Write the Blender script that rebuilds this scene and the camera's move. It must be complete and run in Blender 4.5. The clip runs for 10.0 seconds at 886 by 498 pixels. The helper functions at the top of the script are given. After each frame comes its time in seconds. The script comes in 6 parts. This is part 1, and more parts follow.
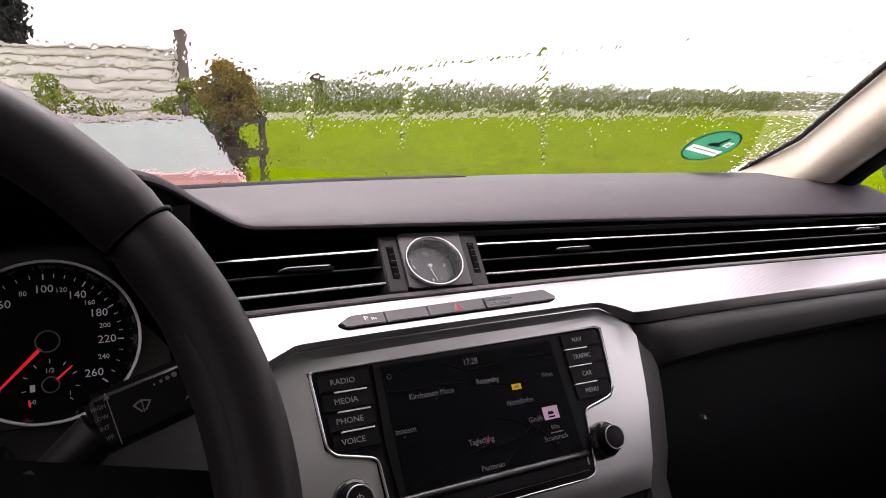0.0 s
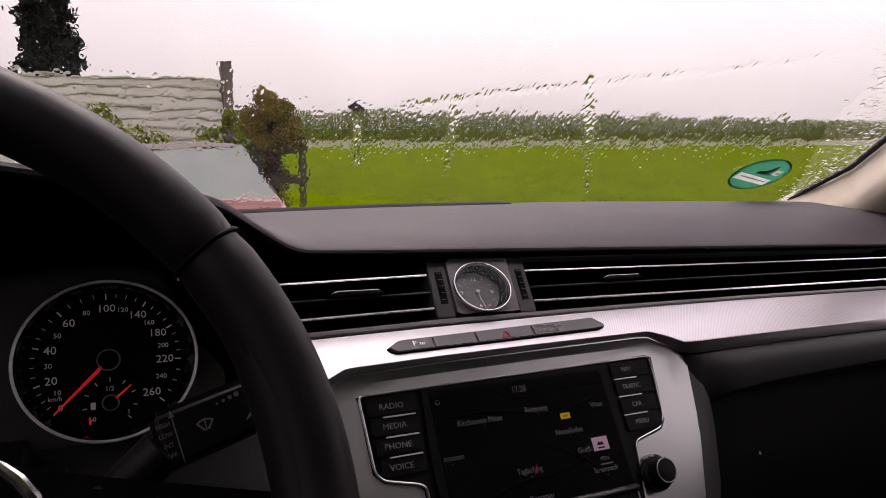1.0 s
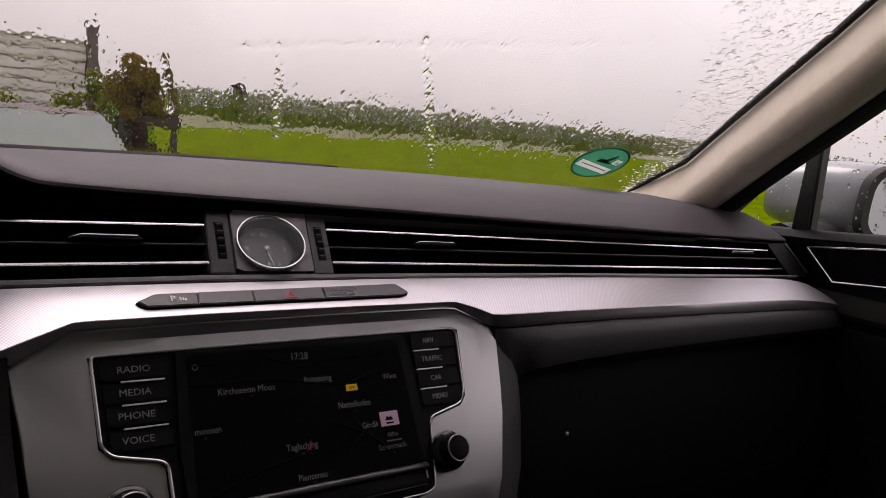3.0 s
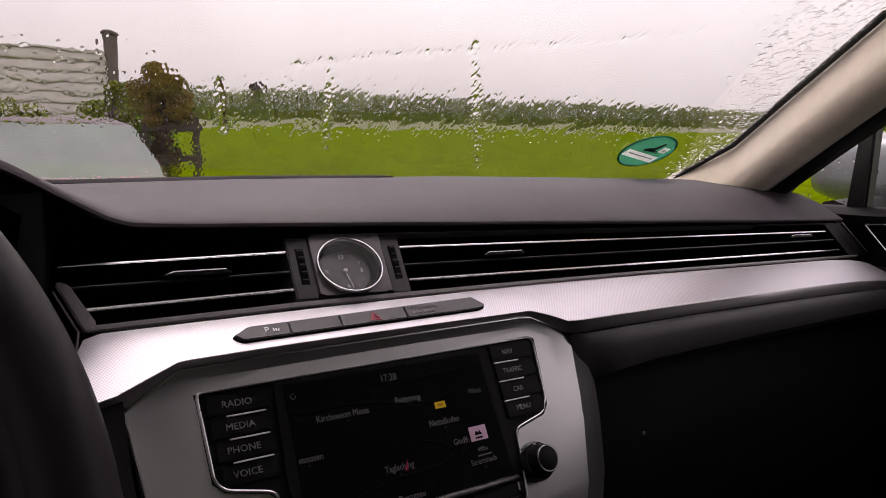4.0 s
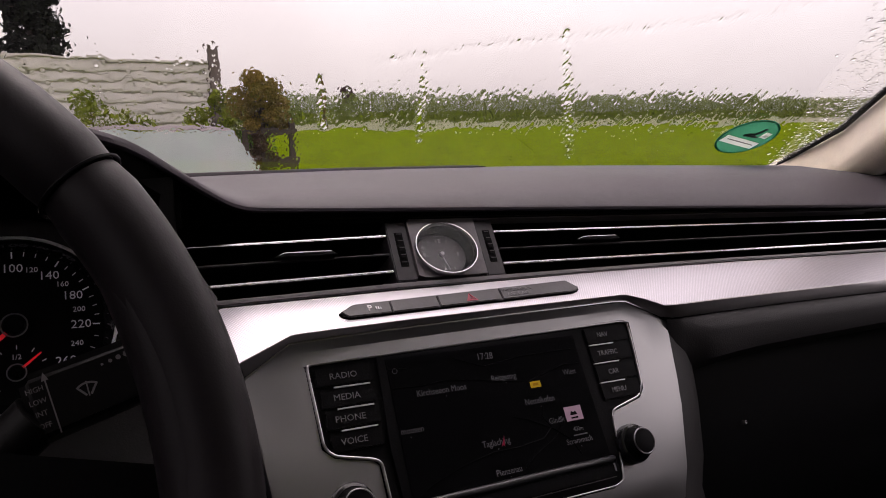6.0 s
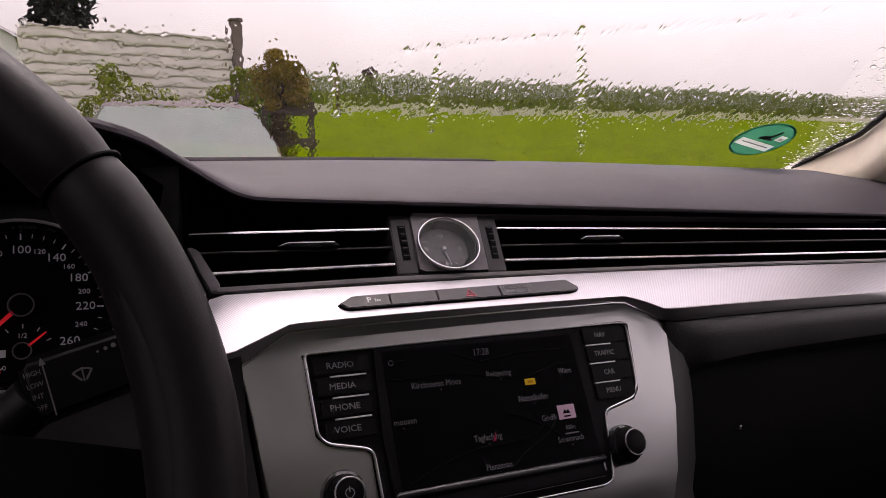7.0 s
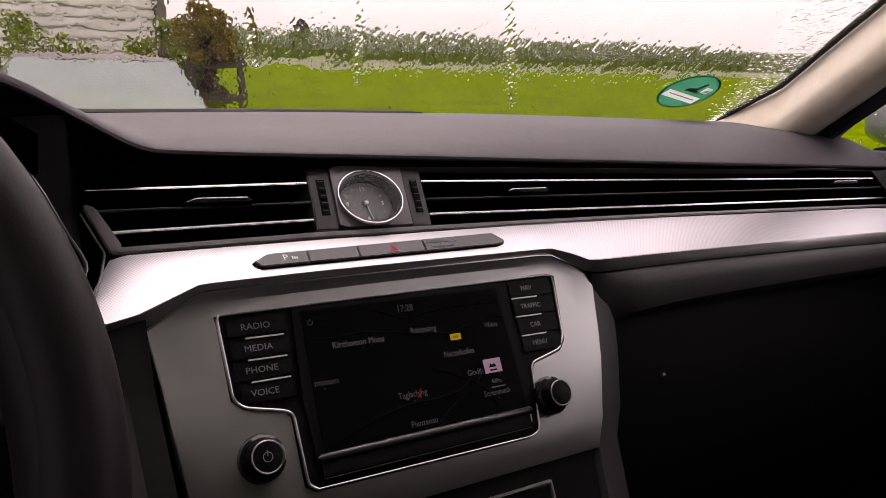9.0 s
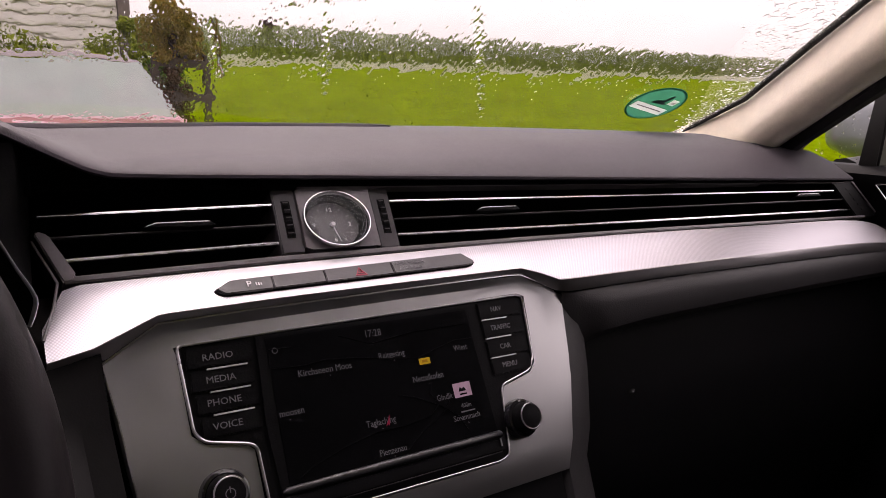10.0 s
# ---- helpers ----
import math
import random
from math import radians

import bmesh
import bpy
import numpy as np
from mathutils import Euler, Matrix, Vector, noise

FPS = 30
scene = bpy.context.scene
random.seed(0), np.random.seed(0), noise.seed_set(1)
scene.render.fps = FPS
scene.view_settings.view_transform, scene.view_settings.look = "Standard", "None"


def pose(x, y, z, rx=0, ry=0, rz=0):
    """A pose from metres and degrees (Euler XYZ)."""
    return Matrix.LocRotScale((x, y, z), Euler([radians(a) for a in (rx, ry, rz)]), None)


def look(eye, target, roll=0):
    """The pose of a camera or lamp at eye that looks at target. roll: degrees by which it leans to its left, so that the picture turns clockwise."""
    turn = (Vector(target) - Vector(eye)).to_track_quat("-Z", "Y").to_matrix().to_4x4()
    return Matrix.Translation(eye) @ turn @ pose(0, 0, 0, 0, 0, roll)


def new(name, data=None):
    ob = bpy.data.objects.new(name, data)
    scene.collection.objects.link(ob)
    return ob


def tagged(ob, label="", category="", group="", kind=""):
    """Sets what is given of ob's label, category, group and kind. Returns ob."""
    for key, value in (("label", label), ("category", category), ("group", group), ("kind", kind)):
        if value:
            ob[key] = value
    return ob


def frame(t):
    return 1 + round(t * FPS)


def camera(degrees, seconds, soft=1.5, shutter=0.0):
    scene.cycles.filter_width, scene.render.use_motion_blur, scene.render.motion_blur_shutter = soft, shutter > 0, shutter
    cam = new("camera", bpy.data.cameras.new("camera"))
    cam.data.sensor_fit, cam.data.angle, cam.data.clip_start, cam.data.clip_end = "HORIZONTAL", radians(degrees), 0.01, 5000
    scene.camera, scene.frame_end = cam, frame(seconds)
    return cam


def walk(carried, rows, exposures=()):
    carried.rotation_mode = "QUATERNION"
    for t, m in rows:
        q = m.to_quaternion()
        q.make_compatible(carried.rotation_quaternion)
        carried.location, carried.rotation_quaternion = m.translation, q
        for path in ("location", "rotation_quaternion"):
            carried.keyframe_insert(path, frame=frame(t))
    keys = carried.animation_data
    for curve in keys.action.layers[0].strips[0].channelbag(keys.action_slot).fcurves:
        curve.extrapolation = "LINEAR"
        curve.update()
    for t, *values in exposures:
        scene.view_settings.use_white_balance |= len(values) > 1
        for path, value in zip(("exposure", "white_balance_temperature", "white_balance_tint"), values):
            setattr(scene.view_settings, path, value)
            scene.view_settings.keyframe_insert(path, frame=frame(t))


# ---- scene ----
from math import cos, sin, pi, tan, sqrt, atan2

# The car leans 3.4 degrees to its right; its own frame: x right, y ahead, z up.
CAR = Matrix.Translation((0, 0, 0.20)) @ pose(0, 0, 0, 0, 3.416, 0)

# ---- camera ----
cam = camera(66.0, 10.0, soft=0.7)
PATH = [
    (0, (-0.248, -0.426, 1.054), (0.772, 1.255, 0.689), 3.4),
    (0.5, (-0.256, -0.426, 1.052), (0.707, 1.299, 0.74), 3.4),
    (1, (-0.256, -0.422, 1.052), (0.675, 1.324, 0.761), 3.5),
    (1.5, (-0.238, -0.418, 1.05), (0.768, 1.288, 0.769), 3.8),
    (1.7, (-0.224, -0.414, 1.046), (0.859, 1.225, 0.674), 4.8),
    (2, (-0.189, -0.418, 1.059), (1.071, 1.092, 0.693), 10.1),
    (2.5, (-0.161, -0.41, 1.051), (1.122, 1.104, 0.801), 6.5),
    (3, (-0.182, -0.417, 1.026), (1.042, 1.141, 0.752), 8.0),
    (3.2, (-0.192, -0.415, 1.014), (1.003, 1.159, 0.702), 9.8),
    (4.3, (-0.211, -0.391, 1.047), (0.945, 1.209, 0.722), 3.1),
    (4.5, (-0.211, -0.393, 1.047), (0.942, 1.208, 0.719), 3.1),
    (5, (-0.202, -0.387, 1.04), (0.846, 1.28, 0.69), 1.3),
    (5.2, (-0.201, -0.383, 1.036), (0.786, 1.321, 0.684), 0.2),
    (6.3, (-0.225, -0.413, 1.032), (0.694, 1.329, 0.686), 4.1),
    (6.5, (-0.221, -0.416, 1.044), (0.659, 1.338, 0.657), 4.2),
    (7, (-0.215, -0.411, 1.04), (0.692, 1.329, 0.655), 5.0),
    (7.5, (-0.203, -0.408, 1.038), (0.785, 1.268, 0.575), 4.3),
    (8, (-0.202, -0.41, 1.04), (0.809, 1.247, 0.56), 4.1),
    (8.5, (-0.201, -0.408, 1.036), (0.831, 1.235, 0.551), 4.6),
    (9, (-0.199, -0.405, 1.036), (0.858, 1.22, 0.545), 5.2),
    (9.5, (-0.2, -0.406, 1.033), (0.878, 1.208, 0.55), 6.0),
    (10, (-0.194, -0.396, 1.048), (0.938, 1.181, 0.566), 5.7),
]
walk(cam, [(t, CAR @ look(eye, target, roll)) for t, eye, target, roll in PATH],
     exposures=[(0, 1.08, 6720, 22), (0.4, 0.46, 7000, 24), (0.8, 0.2, 6900, 26), (1.2, 0.1, 6900, 28), (1.6, 0.06, 6900, 29), (2, 0.04, 6900, 26), (2.5, 0.03, 6900, 25), (3, -0.16, 6900, 25),
                (4.4, 0.08, 6900, 25), (6.5, 0.1, 6900, 25), (7, 0.22, 6900, 28), (7.5, 0.15, 6900, 25), (8.5, 0.32, 7150, 25), (9, 0.43, 7150, 26), (10, 0.52, 7050, 28)])

# ---- world and light ----
world = bpy.data.worlds.new("overcast_sky")
scene.world = world
world.use_nodes = True
wn, wl = world.node_tree.nodes, world.node_tree.links
sky = wn.new("ShaderNodeTexSky")
sky.sky_type, sky.sun_disc = "NISHITA", False
sky.sun_elevation, sky.sun_rotation = radians(48), radians(20)
sky.dust_density, sky.air_density = 4.0, 1.0
cloud = wn.new("ShaderNodeTexNoise")
cloud.inputs["Scale"].default_value, cloud.inputs["Detail"].default_value = 2.2, 5
ramp = wn.new("ShaderNodeValToRGB")
ramp.color_ramp.elements[0].position, ramp.color_ramp.elements[1].position = 0.35, 0.7
ramp.color_ramp.elements[0].color = (7.2, 6.9, 7.1, 1)
ramp.color_ramp.elements[1].color = (8.6, 8.4, 8.5, 1)
wmix = wn.new("ShaderNodeMixRGB")
wmix.inputs[0].default_value = 0.9
wl.new(cloud.outputs["Fac"], ramp.inputs[0])
wl.new(sky.outputs[0], wmix.inputs[1])
wl.new(ramp.outputs[0], wmix.inputs[2])
# an overcast sky is brighter overhead than at the horizon
way, split, rise, lift_sky = wn.new("ShaderNodeTexCoord"), wn.new("ShaderNodeSeparateXYZ"), wn.new("ShaderNodeMapRange"), wn.new("ShaderNodeVectorMath")
rise.inputs[1].default_value, rise.inputs[2].default_value = 0.0, 1.0
rise.inputs[3].default_value, rise.inputs[4].default_value = 1.0, 3.0
lift_sky.operation = "SCALE"
wl.new(way.outputs["Generated"], split.inputs[0])
wl.new(split.outputs["Z"], rise.inputs[0])
# and a little brighter on the sun's side
side, lean, both = wn.new("ShaderNodeVectorMath"), wn.new("ShaderNodeMath"), wn.new("ShaderNodeMath")
side.operation, lean.operation, both.operation = "DOT_PRODUCT", "MULTIPLY_ADD", "MULTIPLY"
side.inputs[1].default_value = (0.86, 0.40, 0.30)
lean.inputs[1].default_value, lean.inputs[2].default_value = 0.30, 0.86
wl.new(way.outputs["Generated"], side.inputs[0])
wl.new(side.outputs["Value"], lean.inputs[0])
wl.new(rise.outputs[0], both.inputs[0])
wl.new(lean.outputs[0], both.inputs[1])
wl.new(wmix.outputs[0], lift_sky.inputs[0])
wl.new(both.outputs[0], lift_sky.inputs["Scale"])
wl.new(lift_sky.outputs[0], wn["Background"].inputs[0])
wn["Background"].inputs[1].default_value = 0.1
sun = new("sun", bpy.data.lights.new("sun", "SUN"))
sun.data.energy, sun.data.angle, sun.data.color = 0.8, radians(30), (1.0, 0.97, 0.93)
sun.matrix_world = look((4, 12, 16), (0, 0, 0))


# ---- materials ----
def mat(name, color, rough=0.6, metal=0.0, vary=0.12, scale=40.0, bump=0.0, bump_scale=400.0, coat=0.0, spec=0.5, emit=0.0, sheen=0.0):
    m = bpy.data.materials.new(name)
    m.use_nodes = True
    n, l = m.node_tree.nodes, m.node_tree.links
    b = n["Principled BSDF"]
    b.inputs["Roughness"].default_value, b.inputs["Metallic"].default_value = rough, metal
    b.inputs["Specular IOR Level"].default_value = spec
    b.inputs["Coat Weight"].default_value = coat
    b.inputs["Coat Roughness"].default_value = 0.06
    b.inputs["Sheen Weight"].default_value = sheen
    tc = n.new("ShaderNodeTexCoord")
    if vary > 0:
        big, fine = n.new("ShaderNodeTexNoise"), n.new("ShaderNodeTexNoise")
        big.inputs["Scale"].default_value, fine.inputs["Scale"].default_value = scale, scale * 9
        big.inputs["Detail"].default_value, fine.inputs["Detail"].default_value = 4, 2
        add = n.new("ShaderNodeMath")
        add.operation = "ADD"
        mr = n.new("ShaderNodeMapRange")
        mr.inputs[1].default_value, mr.inputs[2].default_value = 0.7, 1.3
        mr.inputs[3].default_value, mr.inputs[4].default_value = 1 - vary, 1 + vary
        mul = n.new("ShaderNodeVectorMath")
        mul.operation = "SCALE"
        mul.inputs[0].default_value = color
        for q in (big, fine):
            l.new(tc.outputs["Object"], q.inputs["Vector"])
        l.new(big.outputs["Fac"], add.inputs[0])
        l.new(fine.outputs["Fac"], add.inputs[1])
        l.new(add.outputs[0], mr.inputs[0])
        l.new(mr.outputs[0], mul.inputs["Scale"])
        l.new(mul.outputs[0], b.inputs["Base Color"])
        rr = n.new("ShaderNodeMapRange")
        rr.inputs[3].default_value, rr.inputs[4].default_value = max(0.02, rough * (1 - vary)), min(1, rough * (1 + vary))
        l.new(big.outputs["Fac"], rr.inputs[0])
        l.new(rr.outputs[0], b.inputs["Roughness"])
    else:
        b.inputs["Base Color"].default_value = (*color, 1)
    if bump:
        nz, bp = n.new("ShaderNodeTexNoise"), n.new("ShaderNodeBump")
        nz.inputs["Scale"].default_value, nz.inputs["Detail"].default_value = bump_scale, 3
        bp.inputs["Strength"].default_value, bp.inputs["Distance"].default_value = bump, 0.001
        l.new(tc.outputs["Object"], nz.inputs["Vector"])
        l.new(nz.outputs["Fac"], bp.inputs["Height"])
        l.new(bp.outputs[0], b.inputs["Normal"])
    if emit:
        b.inputs["Emission Color"].default_value = (*color, 1)
        b.inputs["Emission Strength"].default_value = emit
    return m


def brushed_mat(name, color, stretch, rough, dots=False):
    m = mat(name, color, rough, 1.0, 0.0)
    n, l = m.node_tree.nodes, m.node_tree.links
    b, tc = n["Principled BSDF"], n.new("ShaderNodeTexCoord")
    mp, nz, bp = n.new("ShaderNodeMapping"), n.new("ShaderNodeTexNoise"), n.new("ShaderNodeBump")
    mp.inputs["Scale"].default_value = stretch
    nz.inputs["Scale"].default_value, nz.inputs["Detail"].default_value = 60, 4
    bp.inputs["Strength"].default_value, bp.inputs["Distance"].default_value = 0.025, 0.0004
    l.new(tc.outputs["Object"], mp.inputs[0])
    l.new(mp.outputs[0], nz.inputs["Vector"])
    height = nz.outputs["Fac"]
    if dots:
        vo = n.new("ShaderNodeTexVoronoi")
        vo.voronoi_dimensions = "2D"
        vo.inputs["Scale"].default_value, vo.inputs["Randomness"].default_value = 820, 0.0
        turn = n.new("ShaderNodeMapping")
        turn.inputs["Rotation"].default_value = (0, 0, radians(45))
        l.new(tc.outputs["Object"], turn.inputs[0])
        l.new(turn.outputs[0], vo.inputs["Vector"])
        height = vo.outputs["Distance"]
        bp.inputs["Strength"].default_value = 0.05
        mr2, mx2 = n.new("ShaderNodeMapRange"), n.new("ShaderNodeVectorMath")
        mx2.operation = "SCALE"
        mx2.inputs[0].default_value = color
        mr2.inputs[1].default_value, mr2.inputs[2].default_value = 0.1, 0.6
        mr2.inputs[3].default_value, mr2.inputs[4].default_value = 1.08, 0.72
        l.new(vo.outputs["Distance"], mr2.inputs[0])
        l.new(mr2.outputs[0], mx2.inputs["Scale"])
        l.new(mx2.outputs[0], b.inputs["Base Color"])
    l.new(height, bp.inputs["Height"])
    l.new(bp.outputs[0], b.inputs["Normal"])
    mr = n.new("ShaderNodeMapRange")
    mr.inputs[3].default_value, mr.inputs[4].default_value = rough * 0.96, rough * 1.05
    l.new(nz.outputs["Fac"], mr.inputs[0])
    l.new(mr.outputs[0], b.inputs["Roughness"])
    return m


def glass_mat(name, tint, gloss, ior=1.33):
    m = bpy.data.materials.new(name)
    m.use_nodes = True
    n, l = m.node_tree.nodes, m.node_tree.links
    n.remove(n["Principled BSDF"])
    tr, gl, fr, mx = n.new("ShaderNodeBsdfTransparent"), n.new("ShaderNodeBsdfGlossy"), n.new("ShaderNodeLayerWeight"), n.new("ShaderNodeMixShader")
    tr.inputs[0].default_value = (*tint, 1)
    gl.inputs["Roughness"].default_value = 0.03
    gl.inputs[0].default_value = (gloss, gloss, gloss, 1)
    f0 = ((ior - 1) / (ior + 1)) ** 2
    five, lift = n.new("ShaderNodeMath"), n.new("ShaderNodeMath")
    five.operation, lift.operation = "POWER", "MULTIPLY_ADD"
    five.inputs[1].default_value, lift.inputs[1].default_value, lift.inputs[2].default_value = 5.0, 1 - f0, f0
    l.new(fr.outputs["Facing"], five.inputs[0])
    l.new(five.outputs[0], lift.inputs[0])
    l.new(lift.outputs[0], mx.inputs[0])
    l.new(tr.outputs[0], mx.inputs[1])
    l.new(gl.outputs[0], mx.inputs[2])
    l.new(mx.outputs[0], n["Material Output"].inputs[0])
    return m


def water_mat():
    m = bpy.data.materials.new("rain_water")
    m.use_nodes = True
    b = m.node_tree.nodes["Principled BSDF"]
    b.inputs["Base Color"].default_value = (1, 1, 1, 1)
    b.inputs["Transmission Weight"].default_value = 1.0
    b.inputs["Roughness"].default_value, b.inputs["IOR"].default_value = 0.0, 1.33
    b.inputs["Specular IOR Level"].default_value = 0.05
    return m


PAD = mat("soft_grained_plastic", (0.043, 0.0355, 0.0440), 0.62, vary=0.10, scale=12, bump=0.35, bump_scale=900, spec=0.28)
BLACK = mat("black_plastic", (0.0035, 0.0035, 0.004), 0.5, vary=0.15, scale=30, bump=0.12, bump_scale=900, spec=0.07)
DEEP = mat("matt_black_plastic", (0.0028, 0.0028, 0.003), 0.6, vary=0.15, scale=30, bump=0.12, bump_scale=900, spec=0.02)
DARK = mat("dark_grey_plastic", (0.012, 0.0107, 0.012), 0.55, vary=0.12, scale=20, bump=0.3, bump_scale=900)
PIANO = mat("piano_black", (0.006, 0.006, 0.007), 0.12, vary=0.1, scale=10, coat=0.4)
COVER = mat("dull_cover_plastic", (0.031, 0.026, 0.031), 0.8, vary=0.15, scale=40, bump=0.4, bump_scale=500, spec=0.06)
KNEE = mat("black_grained_plastic", (0.011, 0.0100, 0.0106), 0.5, vary=0.12, scale=20, bump=0.15, bump_scale=900, spec=0.32)
# Trim metal toned darker for the shade on its down-facing edge.
STRIP_EDGE = mat("shade_toned_trim_edge", (0.46, 0.44, 0.45), 0.42, 1.0, vary=0.05, scale=60)
PALE_METAL = mat("pale_satin_metal", (0.62, 0.61, 0.62), 0.4, 0.5, vary=0.05, scale=60)
SILL = mat("satin_grey_vent_frame", (0.16, 0.145, 0.152), 0.34, vary=0.10, scale=40, bump=0.1)
PLATE = mat("satin_clock_plate", (0.15, 0.137, 0.144), 0.30, 0.3, vary=0.10, scale=40, bump=0.1)
GLOSS_BAR = mat("satin_black_bar", (0.020, 0.020, 0.022), 0.32, vary=0.1, scale=40, spec=0.6)
GREYP = mat("satin_grey_plastic", (0.035, 0.031, 0.034), 0.38, vary=0.10, scale=40, bump=0.1)
CHROME = mat("satin_chrome", (0.86, 0.85, 0.86), 0.2, 1.0, vary=0.06, scale=60)
SATIN = mat("grey_satin_metal", (0.58, 0.57, 0.58), 0.28, 1.0, vary=0.06, scale=60)
TRIM = brushed_mat("dotted_aluminium", (0.64, 0.61, 0.65), (1, 1, 1), 0.45, dots=True)
PANEL = brushed_mat("brushed_aluminium", (0.468, 0.460, 0.466), (60, 2, 2), 0.40)
LEATHER = mat("black_leather", (0.0091, 0.0072, 0.0087), 0.46, vary=0.10, scale=60, bump=0.07, bump_scale=1300, spec=0.19)
BEIGE = mat("beige_fabric_trim", (0.73, 0.625, 0.485), 0.8, vary=0.08, scale=60, bump=0.35, bump_scale=1500, sheen=0.9)
RUBBER = mat("black_rubber", (0.012, 0.012, 0.012), 0.6, vary=0.2, scale=60)
WHITE_INK = mat("white_print", (0.72, 0.70, 0.72), 0.5, vary=0.0)
GREY_INK = mat("grey_print", (0.16, 0.155, 0.165), 0.5, vary=0.0)
SILVER_PAINT = mat("silver_car_paint", (0.17, 0.18, 0.19), 0.30, 0.5, vary=0.05, scale=20, coat=0.6)
GLASS = glass_mat("car_glass", (0.93, 0.95, 0.94), 0.06)
CLEAR = glass_mat("clear_cover", (0.97, 0.97, 0.97), 0.8, 1.35)
MIRROR = mat("mirror_glass", (0.58, 0.60, 0.61), 0.02, 1.0, vary=0.0)
WATER = water_mat()


def film_mat(name, color):
    """Thin printed foil that daylight shines through."""
    m = mat(name, color, 0.55, vary=0.0)
    n, l = m.node_tree.nodes, m.node_tree.links
    tl, mx = n.new("ShaderNodeBsdfTranslucent"), n.new("ShaderNodeMixShader")
    tl.inputs[0].default_value = (*color, 1)
    mx.inputs[0].default_value = 0.65
    l.new(n["Principled BSDF"].outputs[0], mx.inputs[1])
    l.new(tl.outputs[0], mx.inputs[2])
    l.new(mx.outputs[0], n["Material Output"].inputs[0])
    return m


# ---- building helpers ----
def put_mesh(name, bm, material, smooth=True):
    me = bpy.data.meshes.new(name)
    bmesh.ops.recalc_face_normals(bm, faces=bm.faces)
    bm.to_mesh(me)
    bm.free()
    me.materials.append(material)
    if smooth:
        for p in me.polygons:
            p.use_smooth = True
        me.set_sharp_from_angle(angle=radians(35))
    return me


def thing(name, label, category, m=None, group="", kind=""):
    ob = new(name)
    ob.empty_display_size = 0.05
    ob.matrix_basis = CAR if m is None else m
    return tagged(ob, label, category, group, kind)


def part(name, bm, material, parent, label="", smooth=True):
    ob = new(name, put_mesh(name, bm, material, smooth))
    ob.parent = parent
    if label:
        tagged(ob, label)
    return ob


def solid(name, bm, material, label, category, m=None, group="", kind="", smooth=True):
    ob = new(name, put_mesh(name, bm, material, smooth))
    ob.matrix_basis = CAR if m is None else m
    return tagged(ob, label, category, group, kind)


def prism(pts, w0, w1, m=None, bevel=0.0, segs=2, bm=None):
    """A flat outline in the local x-y plane, from height w0 to w1, with rounded edges."""
    own = bmesh.new()
    low = [own.verts.new((x, y, w0)) for x, y in pts]
    top = [own.verts.new((x, y, w1)) for x, y in pts]
    own.faces.new(low[::-1])
    own.faces.new(top)
    for i in range(len(pts)):
        j = (i + 1) % len(pts)
        own.faces.new((low[i], low[j], top[j], top[i]))
    if bevel:
        bmesh.ops.recalc_face_normals(own, faces=own.faces)
        bmesh.ops.bevel(own, geom=own.edges[:], offset=bevel, segments=segs, affect="EDGES", clamp_overlap=True)
    if m is not None:
        own.transform(m)
    if bm is None:
        return own
    tmp = bpy.data.meshes.new("tmp")
    own.to_mesh(tmp)
    own.free()
    bm.from_mesh(tmp)
    bpy.data.meshes.remove(tmp)
    return bm


def box(x0, x1, y0, y1, z0, z1, bevel=0.0, m=None, segs=2, bm=None):
    return prism([(x0, y0), (x1, y0), (x1, y1), (x0, y1)], z0, z1, m, bevel, segs, bm)


def ring_pts(r, n=48, cx=0.0, cy=0.0, a0=0.0, a1=2 * pi):
    return [(cx + r * cos(a0 + (a1 - a0) * i / n), cy + r * sin(a0 + (a1 - a0) * i / n)) for i in range(n)]


def lathe(profile, m=None, n=56, bm=None):
    """Profile of (radius, height) turned about local z; a closed ring if it returns to its start."""
    bm = bm or bmesh.new()
    rows = []
    for k in range(n):
        a = 2 * pi * k / n
        row = []
        for r, h in profile:
            v = Vector((r * cos(a), r * sin(a), h))
            row.append(bm.verts.new(m @ v if m is not None else v))
        rows.append(row)
    for k in range(n):
        a, b = rows[k], rows[(k + 1) % n]
        for i in range(len(profile) - 1):
            bm.faces.new((a[i], b[i], b[i + 1], a[i + 1]))
    bmesh.ops.remove_doubles(bm, verts=bm.verts, dist=1e-6)
    return bm


def grid(rows, close=False, bm=None):
    bm = bm or bmesh.new()
    vs = [[bm.verts.new(p) for p in r] for r in rows]
    for a, b in zip(vs, vs[1:]):
        k = len(a)
        for i in range(k if close else k - 1):
            j = (i + 1) % k
            bm.faces.new((a[i], a[j], b[j], b[i]))
    return bm


